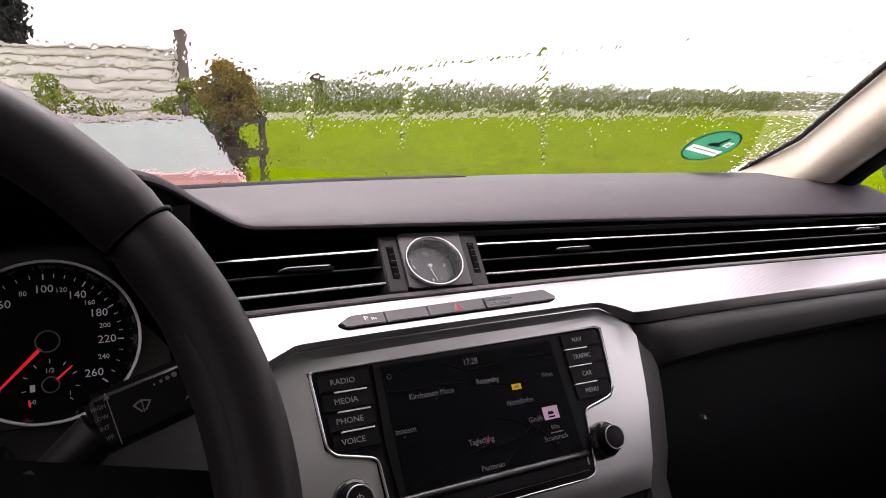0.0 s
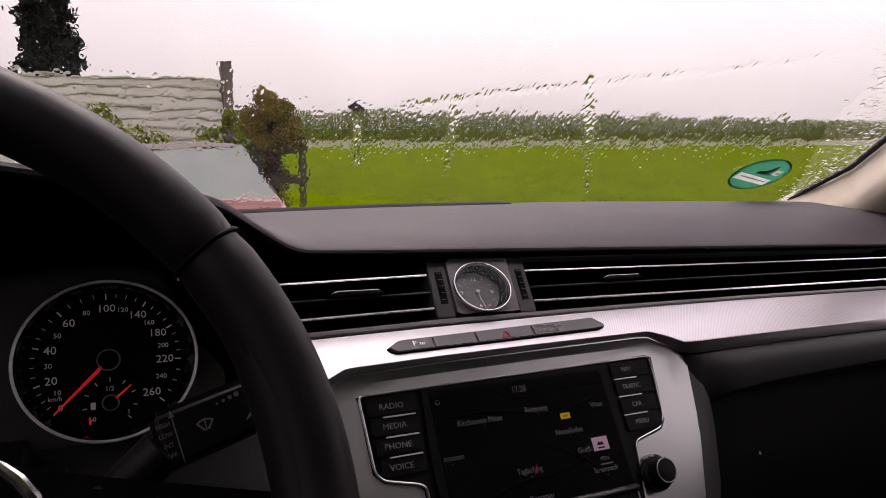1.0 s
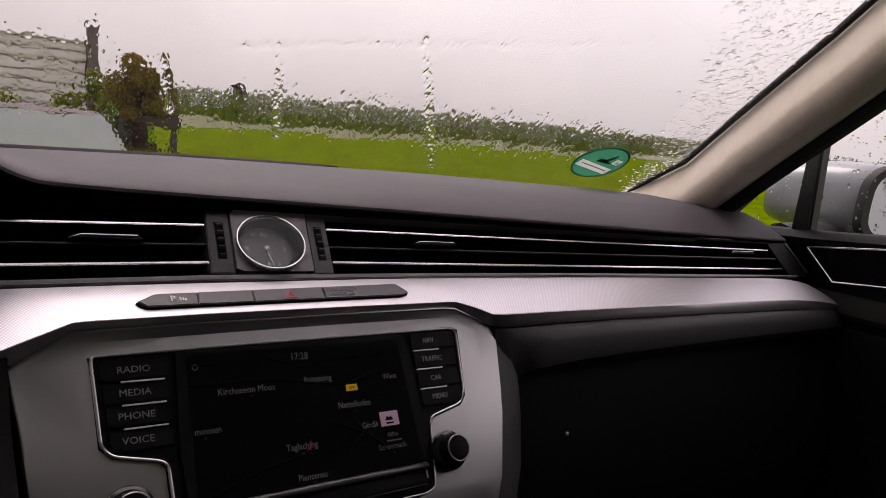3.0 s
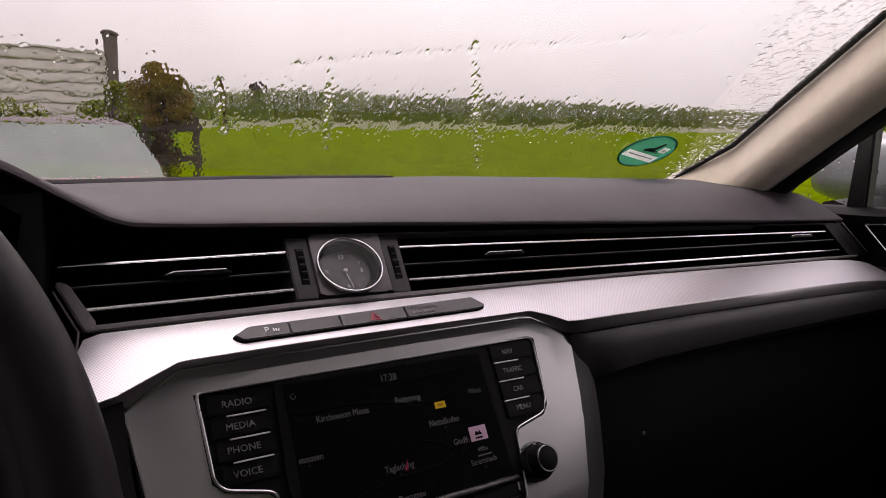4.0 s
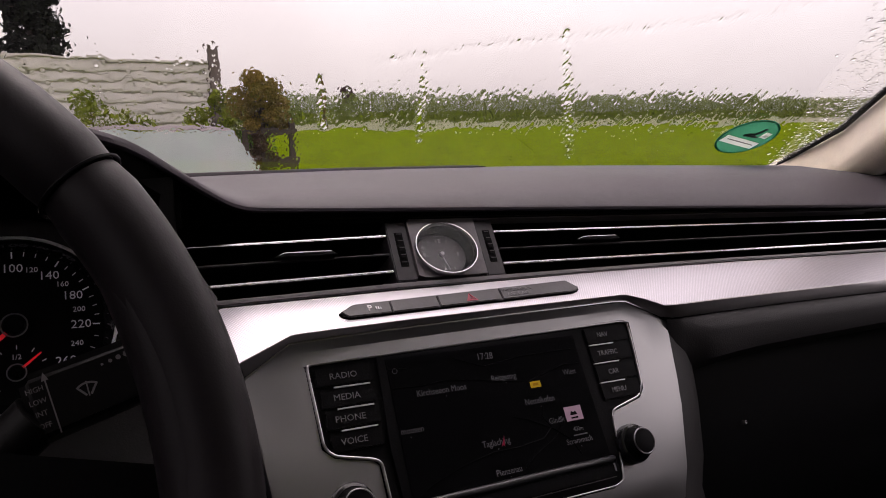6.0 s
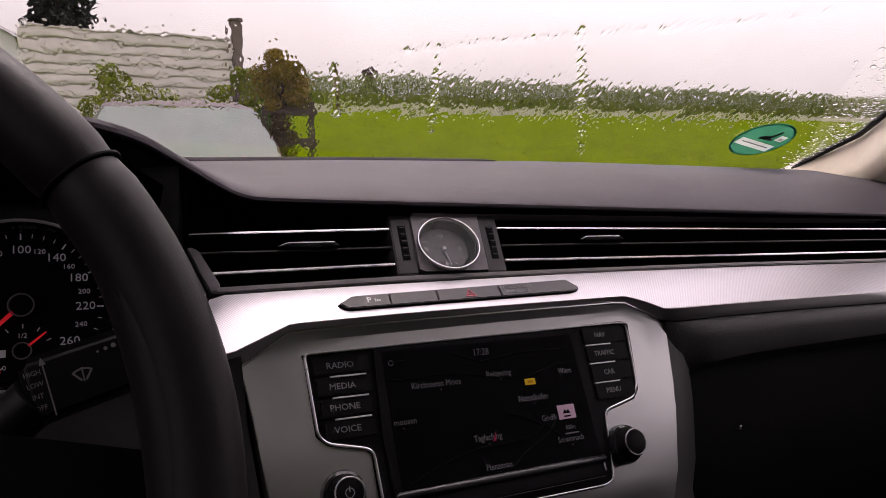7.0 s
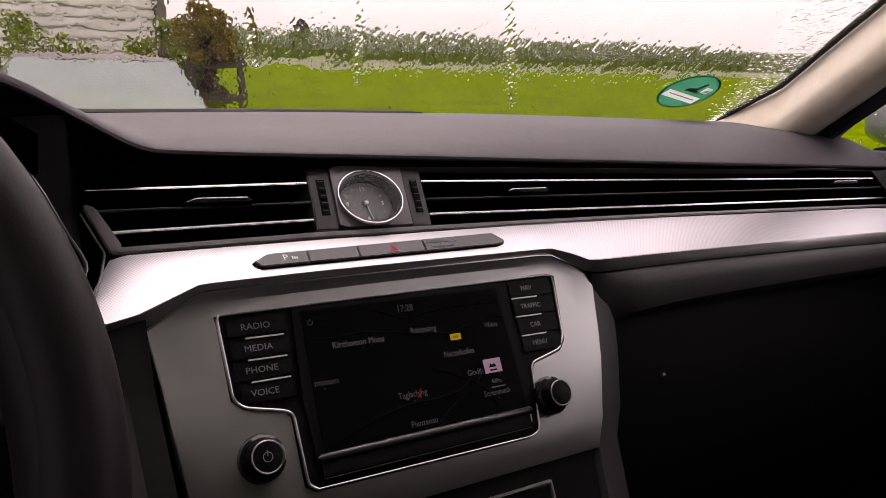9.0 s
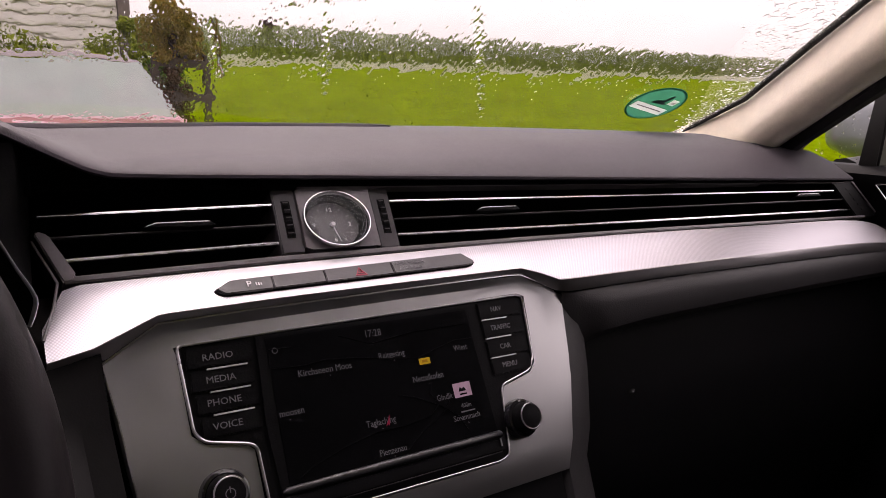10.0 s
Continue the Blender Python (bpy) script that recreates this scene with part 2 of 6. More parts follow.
def tube(path, r, n=8, bm=None, cap=True):
    """A round bar along a list of points; r may be a list."""
    bm = bm or bmesh.new()
    path = [Vector(p) for p in path]
    rs = r if isinstance(r, (list, tuple)) else [r] * len(path)
    rows = []
    for i, p in enumerate(path):
        t = (path[min(i + 1, len(path) - 1)] - path[max(i - 1, 0)]).normalized()
        side = t.cross(Vector((0, 0, 1)) if abs(t.z) < 0.9 else Vector((1, 0, 0))).normalized()
        up = side.cross(t)
        rows.append([bm.verts.new(p + rs[i] * (cos(2 * pi * k / n) * side + sin(2 * pi * k / n) * up)) for k in range(n)])
    for a, b in zip(rows, rows[1:]):
        for k in range(n):
            bm.faces.new((a[k], a[(k + 1) % n], b[(k + 1) % n], b[k]))
    if cap:
        bm.faces.new(rows[0][::-1])
        bm.faces.new(rows[-1])
    return bm


def lettering(text, size, m, depth=0.00015, wide=1.0, bm=None):
    """Raised letters, centred, in the local x-y plane of m."""
    cu = bpy.data.curves.new("txt", "FONT")
    cu.body, cu.size, cu.align_x, cu.align_y, cu.extrude, cu.resolution_u = text, size, "CENTER", "CENTER", depth, 2
    ob = bpy.data.objects.new("txt", cu)
    scene.collection.objects.link(ob)
    me = bpy.data.meshes.new_from_object(ob.evaluated_get(bpy.context.evaluated_depsgraph_get()))
    bm = bm or bmesh.new()
    me.transform(m @ Matrix.Diagonal((wide, 1, 1, 1)))
    bm.from_mesh(me)
    bpy.data.objects.remove(ob)
    bpy.data.curves.remove(cu)
    bpy.data.meshes.remove(me)
    return bm


def frame_m(origin, xdir, ydir):
    x, y = Vector(xdir).normalized(), Vector(ydir).normalized()
    z = x.cross(y).normalized()
    y = z.cross(x)
    m = Matrix.Identity(4)
    for i, c in enumerate((x, y, z)):
        m[0][i], m[1][i], m[2][i] = c
    m.translation = Vector(origin)
    return m


def lerp(x, xs, ys):
    return float(np.interp(x, xs, ys))


LEAN = radians(34)
UNIT = frame_m((0, -0.055, 0.893), (1, 0, 0), (0, sin(LEAN), cos(LEAN)))      # centre stack: x right, y up, z out
VENT = frame_m((0, -0.001, 0.953), (1, 0, 0), (0, sin(radians(36)), cos(radians(36))))                   # vent band
SHELF = frame_m((0, -0.034, 0.925), (1, 0, 0), (0, 1, 0.55))                  # silver trim


# ---- dashboard ----
EDGE_U = [0, 1, 2, 3, 4, 5, 6, 7, 8, 9, 10, 11, 12, 13, 14, 15, 16]
EDGE_X = [-0.76, -0.66, -0.55, -0.45, -0.35, -0.26, -0.222, -0.207, -0.195, -0.184, -0.169, -0.155, -0.140, -0.122, 0.0, 0.45, 0.76]
EDGE_Y = [0.0, -0.03, -0.08, -0.115, -0.125, -0.122, -0.113, -0.10, -0.08, -0.06, -0.04, -0.025, -0.010, 0.001, 0.003, 0.003, 0.012]
EDGE_Z = [0.982, 0.990, 1.018, 1.038, 1.0435, 1.035, 1.028, 1.0245, 1.0195, 1.0125, 1.003, 0.9945, 0.9860, 0.9825, 0.9822, 0.9802, 0.978]


def edge(u):
    ks = [u + d for d in (-0.5, -0.25, 0, 0.25, 0.5)]
    return Vector([sum(lerp(k, EDGE_U, e) for k in ks) / 5 for e in (EDGE_X, EDGE_Y, EDGE_Z)])


def pad_z(x, y):
    back = lerp(x, [-0.7, -0.15, 0.0, 0.25, 0.6, 0.76], [0.985, 0.986, 0.994, 1.003, 1.010, 1.008])
    return lerp(y, [-0.01, 0.02, 0.08, 0.19, 0.40], [0.984, 0.9895, back - 0.003, back, back - 0.03])


def fold(x):
    """Where the upper face of the trim turns down: y and z."""
    v = lerp(x, [-0.170, -0.1674, -0.1506, -0.1373, -0.1197, -0.1150, -0.0518, 0.0277, 0.1250, 0.1290, 0.1422, 0.1554, 0.2199, 0.3031, 0.45, 0.60, 0.70, 0.72, 0.735],
             [-0.0380, -0.0375, -0.0335, -0.0270, -0.0185, -0.0178, -0.0148, -0.0126, -0.0106, -0.0109, -0.0170, -0.0253, -0.0238, -0.0230, -0.0218, -0.0220, -0.0250, -0.0265, -0.0290])
    w = lerp(x, [-0.17, -0.12, 0.15, 0.2], [0.0005, 0.003, 0.003, 0.002])
    p = SHELF @ Vector((x, v, w))
    return p.y, p.z


def lip_foot(x):
    """Lower edge of the trim, just above the centre panel or the passenger panel: y and z."""
    if x <= 0.160:
        p = UNIT @ Vector((x, lerp(x, [-0.170, -0.1633, -0.1466, -0.1187, -0.0853, -0.0125, 0.0753, 0.1180, 0.1290, 0.1455, 0.160], [0.0010, 0.0018, 0.0040, 0.0209, 0.0222, 0.0243, 0.0260, 0.0269, 0.0263, 0.0188, 0.0112]), 0.0042))
        return p.y, p.z
    return lerp(x, [0.160, 0.17, 0.72, 0.735], [-0.0526, -0.0565, -0.0565, -0.0545]), lerp(x, [0.160, 0.167, 0.22, 0.30, 0.46, 0.57, 0.70, 0.735], [0.9046, 0.9042, 0.9052, 0.9060, 0.9058, 0.9050, 0.9035, 0.9020])


def build_dashboard():
    dash = thing("dashboard", "dark grey-brown soft plastic car dashboard with black fascia below the windscreen", "dashboard")
    us = sorted(set([i * 0.25 for i in range(65)]))
    rows = []
    for u in us:
        e = edge(u)
        row = [e + Vector((0, 0.016, -0.0055)), e + Vector((0, 0.003, -0.0045)), e + Vector((0, -0.0006, -0.0028)), e + Vector((0, -0.0006, -0.0010)), e + Vector((0, 0.0015, 0.0005))]
        for k in range(1, 15):
            s = k / 14
            y = e.y + 0.004 + (0.40 - e.y) * s
            blend = min(1.0, s * 2.2)
            blend = blend * blend * (3 - 2 * blend)
            z = (e.z + 0.0015) * (1 - blend) + pad_z(e.x, y) * blend
            if e.x > -0.12:
                z = pad_z(e.x, y) if s > 0.1 else max(e.z + 0.001, pad_z(e.x, y) - 0.0015)
            row.append(Vector((e.x, y, z)))
        rows.append(row)
    part("top_pad", grid(rows), PAD, dash, "dark grey soft grained top pad")
    # slim raised cover along the foot of the windscreen, ending short of the passenger side
    bm = bmesh.new()
    cr = []
    for i in range(25):
        x = -0.42 + 0.564 * i / 24
        end = max(0.0, (x - 0.135) / 0.009)
        shr = 1 - 0.6 * end
        zb = pad_z(x, 0.19)
        cr.append([(x, 0.176 + 0.008 * (1 - shr), zb - 0.005), (x, 0.177 + 0.008 * (1 - shr), zb - 0.0003), (x, 0.181, zb + 0.0012 * shr), (x, 0.198, zb + 0.0006 * shr), (x, 0.215, zb - 0.006)])
    part("defroster_cover", grid(cr, bm=bm), COVER, dash, "dark ribbed cover along the windscreen")
    # black face below the pad edge, down to the vents
    rows = []
    for u in us:
        e = edge(u)
        low_y = lerp(e.x, [-0.26, -0.2, -0.16, -0.13, 0.7], [-0.045, -0.03, 0.01, 0.012, 0.012])
        low_z = lerp(e.x, [-0.76, -0.26, -0.2, -0.17, -0.15, 0.76], [0.93, 0.985, 0.972, 0.9735, 0.9735, 0.9735])
        a, b = e + Vector((0, 0.008, -0.0050)), Vector((e.x if e.x > -0.17 else min(e.x + 0.012, -0.168), low_y, low_z))
        rows.append([a.lerp(b, k / 6) for k in range(7)] + [b + Vector((0, 0.05, 0.0))])
    part("black_fascia", grid(rows), DEEP, dash, "glossy black band under the pad")
    part("carcass", box(-0.76, 0.76, 0.075, 0.30, 0.50, 0.962, 0.01), BLACK, dash, "black dashboard carcass")
    # vent channel behind the slats
    bm = box(-0.172, 0.735, -0.030, 0.026, -0.056, -0.050, 0, VENT)
    box(-0.172, 0.735, 0.0235, 0.0265, -0.056, -0.004, 0, VENT, bm=bm)
    part("vent_channel", bm, BLACK, dash)
    # Pale bar added for the reflection along the black band's lower edge.
    part("fascia_glint", prism([(-0.02, 0.0232), (0.70, 0.0236), (0.70, 0.0242), (-0.02, 0.0238)], -0.01, -0.001, VENT), SILL, dash, "fine pale bar painted for the glint above the vents")
    # sill under the vents with the raked end at the driver's side
    top = [(-0.1545, -0.0274), (-0.0399, -0.0239), (0.0455, -0.0228), (0.1330, -0.0219), (0.2752, -0.0212), (0.5136, -0.0216), (0.705, -0.0222)]
    low = [(-0.1577, -0.0313), (-0.0407, -0.0279), (0.0455, -0.0266), (0.1316, -0.0256), (0.2736, -0.0244), (0.5112, -0.0247), (0.705, -0.0252)]
    part("vent_sill", prism(low + top[::-1], -0.050, 0.0035, VENT, 0.0008), SILL, dash, "satin grey sill under the vents")
    part("vent_end_frame", prism([(-0.1690, -0.0040), (-0.1672, -0.0022), (-0.1625, -0.0045), (-0.1515, -0.0268), (-0.1530, -0.0300), (-0.1577, -0.0315)], -0.03, 0.0045, VENT, 0.0008), SILL, dash, "satin grey raked end of the vent")
    # driver's side panels under the wheel
    part("column_shroud", prism([(-0.46, 0.80), (-0.255, 0.80), (-0.25, 0.86), (-0.27, 0.905), (-0.42, 0.905), (-0.46, 0.86)], -0.02, 0.14, frame_m((0, -0.06, 0), (1, 0, 0), (0, 0, 1)), 0.012, 3), KNEE, dash)
    rows = []
    for x in [-0.78, -0.60, -0.45, -0.30, -0.24, -0.20, -0.175]:
        zt = lerp(x, [-0.78, -0.2, -0.175], [0.895, 0.900, 0.9045])
        yt = lerp(x, [-0.78, -0.2, -0.175], [-0.075, -0.068, -0.0635])
        dz = lerp(x, [-0.2, -0.15], [0.0, 0.06])
        rows.append([(x, yt + 0.06, zt + 0.012), (x, yt, zt), (x, yt - 0.012, zt - 0.02), (x + 0.25 * dz, yt - 0.05, zt - 0.09), (x + 0.4 * dz, yt - 0.09, zt - 0.16), (x + 0.4 * dz, yt - 0.05, zt - 0.40)])
    for back, side in ((0.012, 0.014), (0.0015, 0.0012)):
        pts = [UNIT @ Vector((-0.1458 - 0.0874 * (v - 0.0027) - side, v, 0.0)) + Vector((0, back * 0.35, 0)) for v in (0.0035, -0.025, -0.055, -0.118, -0.26)]
        rows.append([(pts[0].x, -0.003, 0.9165), (pts[0].x, -0.0620, 0.9050)] + [tuple(p) for p in pts[1:]])
    part("knee_panel", grid(rows), KNEE, dash, "black lower panel beside the centre stack")
    # passenger side: rolled lip, recess and glovebox surround
    rows = []
    for i in range(31):
        x = 0.1630 + 0.6170 * (i / 30) ** 1.6
        k = lerp(x, [0.15, 0.165, 0.178, 0.19, 0.25, 0.4, 0.78], [0.10, 0.05, 0.026, 0.017, 0.013, 0.010, 0.004])
        yl, zl = lip_foot(x)
        f = lerp(x, [0.163, 0.178, 0.205], [0.10, 0.35, 1.0])
        rows.append([(x, yl + 0.008, zl), (x, yl - 0.0006, zl - 0.0012), (x, yl - 0.0050 * f, zl - 0.0050), (x, yl - 0.0085 * f, zl - 0.0120), (x, yl - 0.0090 * f, zl - 0.017 - k), (x, yl - 0.003, zl - 0.025 - k), (x, yl + 0.026, zl - 0.031 - k)])
    part("passenger_lip", grid(rows), DARK, dash, "dark grey lip over the glovebox")
    side = [(0.1655, 0.0120), (0.1648, 0.0085), (0.1628, -0.0137), (0.1590, -0.036), (0.1559, -0.0512), (0.1538, -0.060), (0.1450, -0.0925), (0.1380, -0.112), (0.122, -0.26)]
    rows = []
    for x, y in side:
        a = UNIT @ Vector((x - 0.0005, y, lerp(y, [-0.112, -0.0925, -0.05, -0.0137, 0.009], [-0.0090, -0.0048, -0.0016, -0.0004, 0.0006])))
        rows.append([a + Vector((-0.004, 0.012, 0)), a, a + Vector((0.004, 0.0006, 0)), a + Vector((0.018, 0.004, -0.001)), a + Vector((0.027, 0.009, -0.002)), a + Vector((0.031, 0.018, -0.003)), a + Vector((0.034, 0.05, -0.006))])
    part("stack_flank", grid(rows), DARK, dash, "dark grey flank beside the centre panel")
    return dash


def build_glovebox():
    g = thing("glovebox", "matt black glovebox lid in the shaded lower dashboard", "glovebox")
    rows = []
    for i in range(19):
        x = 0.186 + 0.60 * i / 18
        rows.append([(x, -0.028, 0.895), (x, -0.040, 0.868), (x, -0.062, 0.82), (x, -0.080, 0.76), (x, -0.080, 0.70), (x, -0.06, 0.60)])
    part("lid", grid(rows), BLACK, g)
    # Chrome dot added for the tiny glint on the dark lid.
    part("lid_glint", lathe([(0.0, 0.003), (0.0016, 0.003), (0.002, 0.002), (0.002, -0.002)], frame_m((0.249, -0.0655, 0.812), (1, 0, 0), (0, 0.42, 0.9)), 20), CHROME, g, "small chrome dot added for a glint on the lid")
    return g


build_dashboard()
build_glovebox()


# ---- air vents ----
def vbar(u0, u1, v0, v1, h, w0, w1, bevel=0.0, cuts=1):
    """A bar across the vent band; v0 and v1: its height at either end, h: half its thickness."""
    low = [(u0 + (u1 - u0) * i / cuts, v0 + (v1 - v0) * i / cuts - h) for i in range(cuts + 1)]
    return prism(low + [(u, v + 2 * h) for u, v in reversed(low)], w0, w1, VENT, bevel)


def slat(vent, name, u0, u1, v0, v1, front, label, tall):
    part("slat_body", vbar(u0, u1, v0, v1, 0.0007, -0.045, -0.002), BLACK, vent)
    part(name, vbar(u0, u1, v0, v1, tall / 2, -0.0022, 0.0006, tall * 0.3), front, vent, label)


def vent_tab(vent, u0, u1, v):
    pts = [(u0 - 0.007, v - 0.0022), (u0 - 0.0005, v + 0.0004), (u1 + 0.0005, v + 0.0006), (u1 + 0.004, v - 0.0016), (u1 + 0.001, v - 0.0022)]
    part("tab", prism(pts, -0.008, 0.006, VENT, 0.0005), BLACK, vent, "dark sliding tab")
    part("tab_edge", prism([(u0 - 0.006, v - 0.0019), (u0, v + 0.0001), (u1, v + 0.0003), (u1 + 0.0035, v - 0.0014), (u1 + 0.0025, v - 0.0014), (u1 - 0.0005, v + 0.0009), (u0 + 0.0005, v + 0.0007), (u0 - 0.005, v - 0.0019)][:3] + [(u1, v + 0.0008), (u0, v + 0.0006)], 0.004, 0.0066, VENT, 0.0002), CHROME, vent, "bright edge of the tab")


left_vent = thing("air_vent", "black centre air vent with two chrome-edged slats and a sliding tab", "air vent", group="dashboard air vents")
slat(left_vent, "chrome_slat", -0.1664, -0.0400, 0.0076, 0.0111, CHROME, "thin chrome slat edge", 0.0013)
slat(left_vent, "dark_slat", -0.1634, -0.0400, -0.0048, -0.0023, GREYP, "dark grey slat edge", 0.0010)
slat(left_vent, "chrome_slat", -0.1563, -0.0400, -0.0176, -0.0144, CHROME, "thin chrome slat edge", 0.0015)
vent_tab(left_vent, -0.1105, -0.0810, -0.0014)
for i in range(13):
    x = -0.155 + 0.0085 * i
    part("inner_fin", box(x, x + 0.0008, -0.022, 0.018, -0.046, -0.030, 0, VENT), BLACK, left_vent)

right_vent = thing("air_vent", "long black passenger-side air vent with two chrome-edged slats", "air vent", group="dashboard air vents")
slat(right_vent, "chrome_slat", 0.0446, 0.6640, 0.0120, 0.0125, CHROME, "thin chrome slat edge", 0.0013)
slat(right_vent, "dark_slat", 0.0450, 0.6750, -0.0016, 0.0010, GREYP, "dark grey slat edge", 0.0010)
slat(right_vent, "chrome_slat", 0.0452, 0.6830, -0.0131, -0.0128, CHROME, "thin chrome slat edge", 0.0015)
vent_tab(right_vent, 0.1190, 0.1520, 0.0021)
vent_tab(right_vent, 0.5694, 0.6125, 0.0060)
part("end_cap", prism([(0.6640, 0.0220), (0.7144, 0.0231), (0.7390, -0.0194), (0.7340, -0.0240), (0.6868, -0.0240)], -0.03, 0.002, VENT, 0.0012), BLACK, right_vent, "dark slotted end cap")
part("cap_line", prism([(0.7090, 0.0228), (0.7144, 0.0231), (0.7390, -0.0194), (0.7340, -0.0194)], 0.002, 0.0034, VENT, 0.0005), GREYP, right_vent)
for i in range(5):
    v = 0.013 - 0.0068 * i
    u = 0.690 + 0.0040 * i
    part("cap_slot", box(u, u + 0.012, v - 0.0016, v + 0.0016, 0.0016, 0.0024, 0, VENT), BLACK, right_vent)


def thumb_block(u0, u1):
    b = thing("vent_regulator", "dark grey block with a ribbed black thumbwheel beside the clock", "vent regulator", group="vent regulators")
    part("plate", box(u0, u1, -0.0225, 0.0205, -0.030, 0.0015, 0.0008, VENT), GREYP, b)
    c = (u0 + u1) / 2 + 0.0004
    part("slot", box(c - 0.0032, c + 0.0032, -0.0128, 0.0128, 0.0005, 0.0018, 0.0004, VENT), BLACK, b)
    for k in range(5):
        v = -0.0102 + 0.0051 * k
        rib = part("wheel_rib", box(c - 0.0025, c + 0.0025, v - 0.0017, v + 0.0017, 0.0010, 0.0030 - 0.0002 * (k - 2) ** 2, 0.0005, VENT), BLACK, b)
        part("rib_edge", box(c - 0.0018, c + 0.0018, v + 0.0008, v + 0.0013, 0.0026 - 0.0002 * (k - 2) ** 2, 0.0032 - 0.0002 * (k - 2) ** 2, 0, VENT), GREYP, rib)


thumb_block(-0.0396, -0.0246)
thumb_block(0.0288, 0.0440)


# ---- clock ----
def plate_with_hole():
    """The square front plate, cut out round the dial."""
    bm, n = bmesh.new(), 48
    inner, outer, deep = [], [], []
    for i in range(n):
        a = 2 * pi * i / n
        c, q = cos(a), sin(a)
        k = min((0.0271 if c > 0 else 0.0253) / max(abs(c), 1e-6), 0.0212 / max(abs(q), 1e-6))
        inner.append(bm.verts.new(VENT @ Vector((0.0002 + 0.0216 * c, -0.0016 + 0.0180 * q, 0.003))))
        outer.append(bm.verts.new(VENT @ Vector((0.0012 + k * c, k * q, 0.003))))
        deep.append(bm.verts.new(VENT @ Vector((0.0012 + k * c, k * q, -0.012))))
    for i in range(n):
        j = (i + 1) % n
        bm.faces.new((inner[i], inner[j], outer[j], outer[i]))
        bm.faces.new((outer[i], outer[j], deep[j], deep[i]))
    return bm


def build_clock():
    c = thing("dashboard_clock", "round analogue clock with a chrome ring in a satin grey plate", "clock")
    part("plate", box(-0.0241, 0.0283, -0.0212, 0.0212, -0.030, -0.0100, 0.0008, VENT), PLATE, c, "satin grey square plate")
    part("plate_face", plate_with_hole(), PLATE, c)
    dial = VENT @ Matrix.Translation((0.0002, -0.0018, 0.0026)) @ Matrix.Rotation(radians(-5), 4, "X") @ Matrix.Diagonal((0.97, 0.83, 1, 1))
    part("ring", lathe([(0.0228, 0.0), (0.0243, 0.0), (0.0244, 0.0024), (0.0239, 0.0036), (0.0233, 0.0036), (0.0228, 0.0026), (0.0228, 0.0)], dial, 72), CHROME, c, "polished chrome ring")
    part("inner_wall", lathe([(0.0230, 0.0030), (0.0226, 0.0), (0.0192, -0.0075)], dial, 64), BLACK, c)
    DIALINK = mat("dial_numerals", (0.55, 0.52, 0.55), 0.5, vary=0.0)
    dial_top, dial = dial, dial @ Matrix.Translation((0, 0, -0.0076))
    part("dial_face", lathe([(0.0, 0.0006), (0.0194, 0.0006)], dial, 64), mat("clock_dial_grey", (0.060, 0.056, 0.060), 0.32, vary=0.06, scale=80), c, "dark grey dial")
    for k in range(12):
        if k % 3 == 0:
            continue
        a = pi / 2 - k * pi / 6
        m = dial @ Matrix.Rotation(a, 4, "Z")
        part("tick", box(0.0142, 0.0162, -0.00025, 0.00025, 0.0006, 0.0008, 0, m), DIALINK, c)
    for s, a in (("12", 90), ("3", 0), ("6", 270), ("9", 180)):
        m = dial @ Matrix.Translation((0.0132 * cos(radians(a)), 0.0132 * sin(radians(a)), 0.0008))
        part("numeral", lettering(s, 0.0050, m, 0.0001), DIALINK, c, smooth=False)
    for ln, ang, w in ((0.0095, 280, 0.0005), (0.0150, 282, 0.00035)):
        m = dial @ Matrix.Rotation(radians(ang), 4, "Z")
        part("pointer", prism([(-0.001, -w), (ln, -w * 0.6), (ln, w * 0.6), (-0.001, w)], 0.0012, 0.0016, m), DIALINK, c, "thin grey pointer")
    part("centre_cap", lathe([(0.0, 0.0030), (0.0015, 0.0030), (0.0019, 0.0022), (0.0019, 0.0006)], dial, 20), WHITE_INK, c, "bright round cap")
    lens = part("cover_glass", lathe([(0.0, 0.0040), (0.0218, 0.0036)], dial_top, 48), CLEAR, c)
    lens.visible_shadow = False


build_clock()


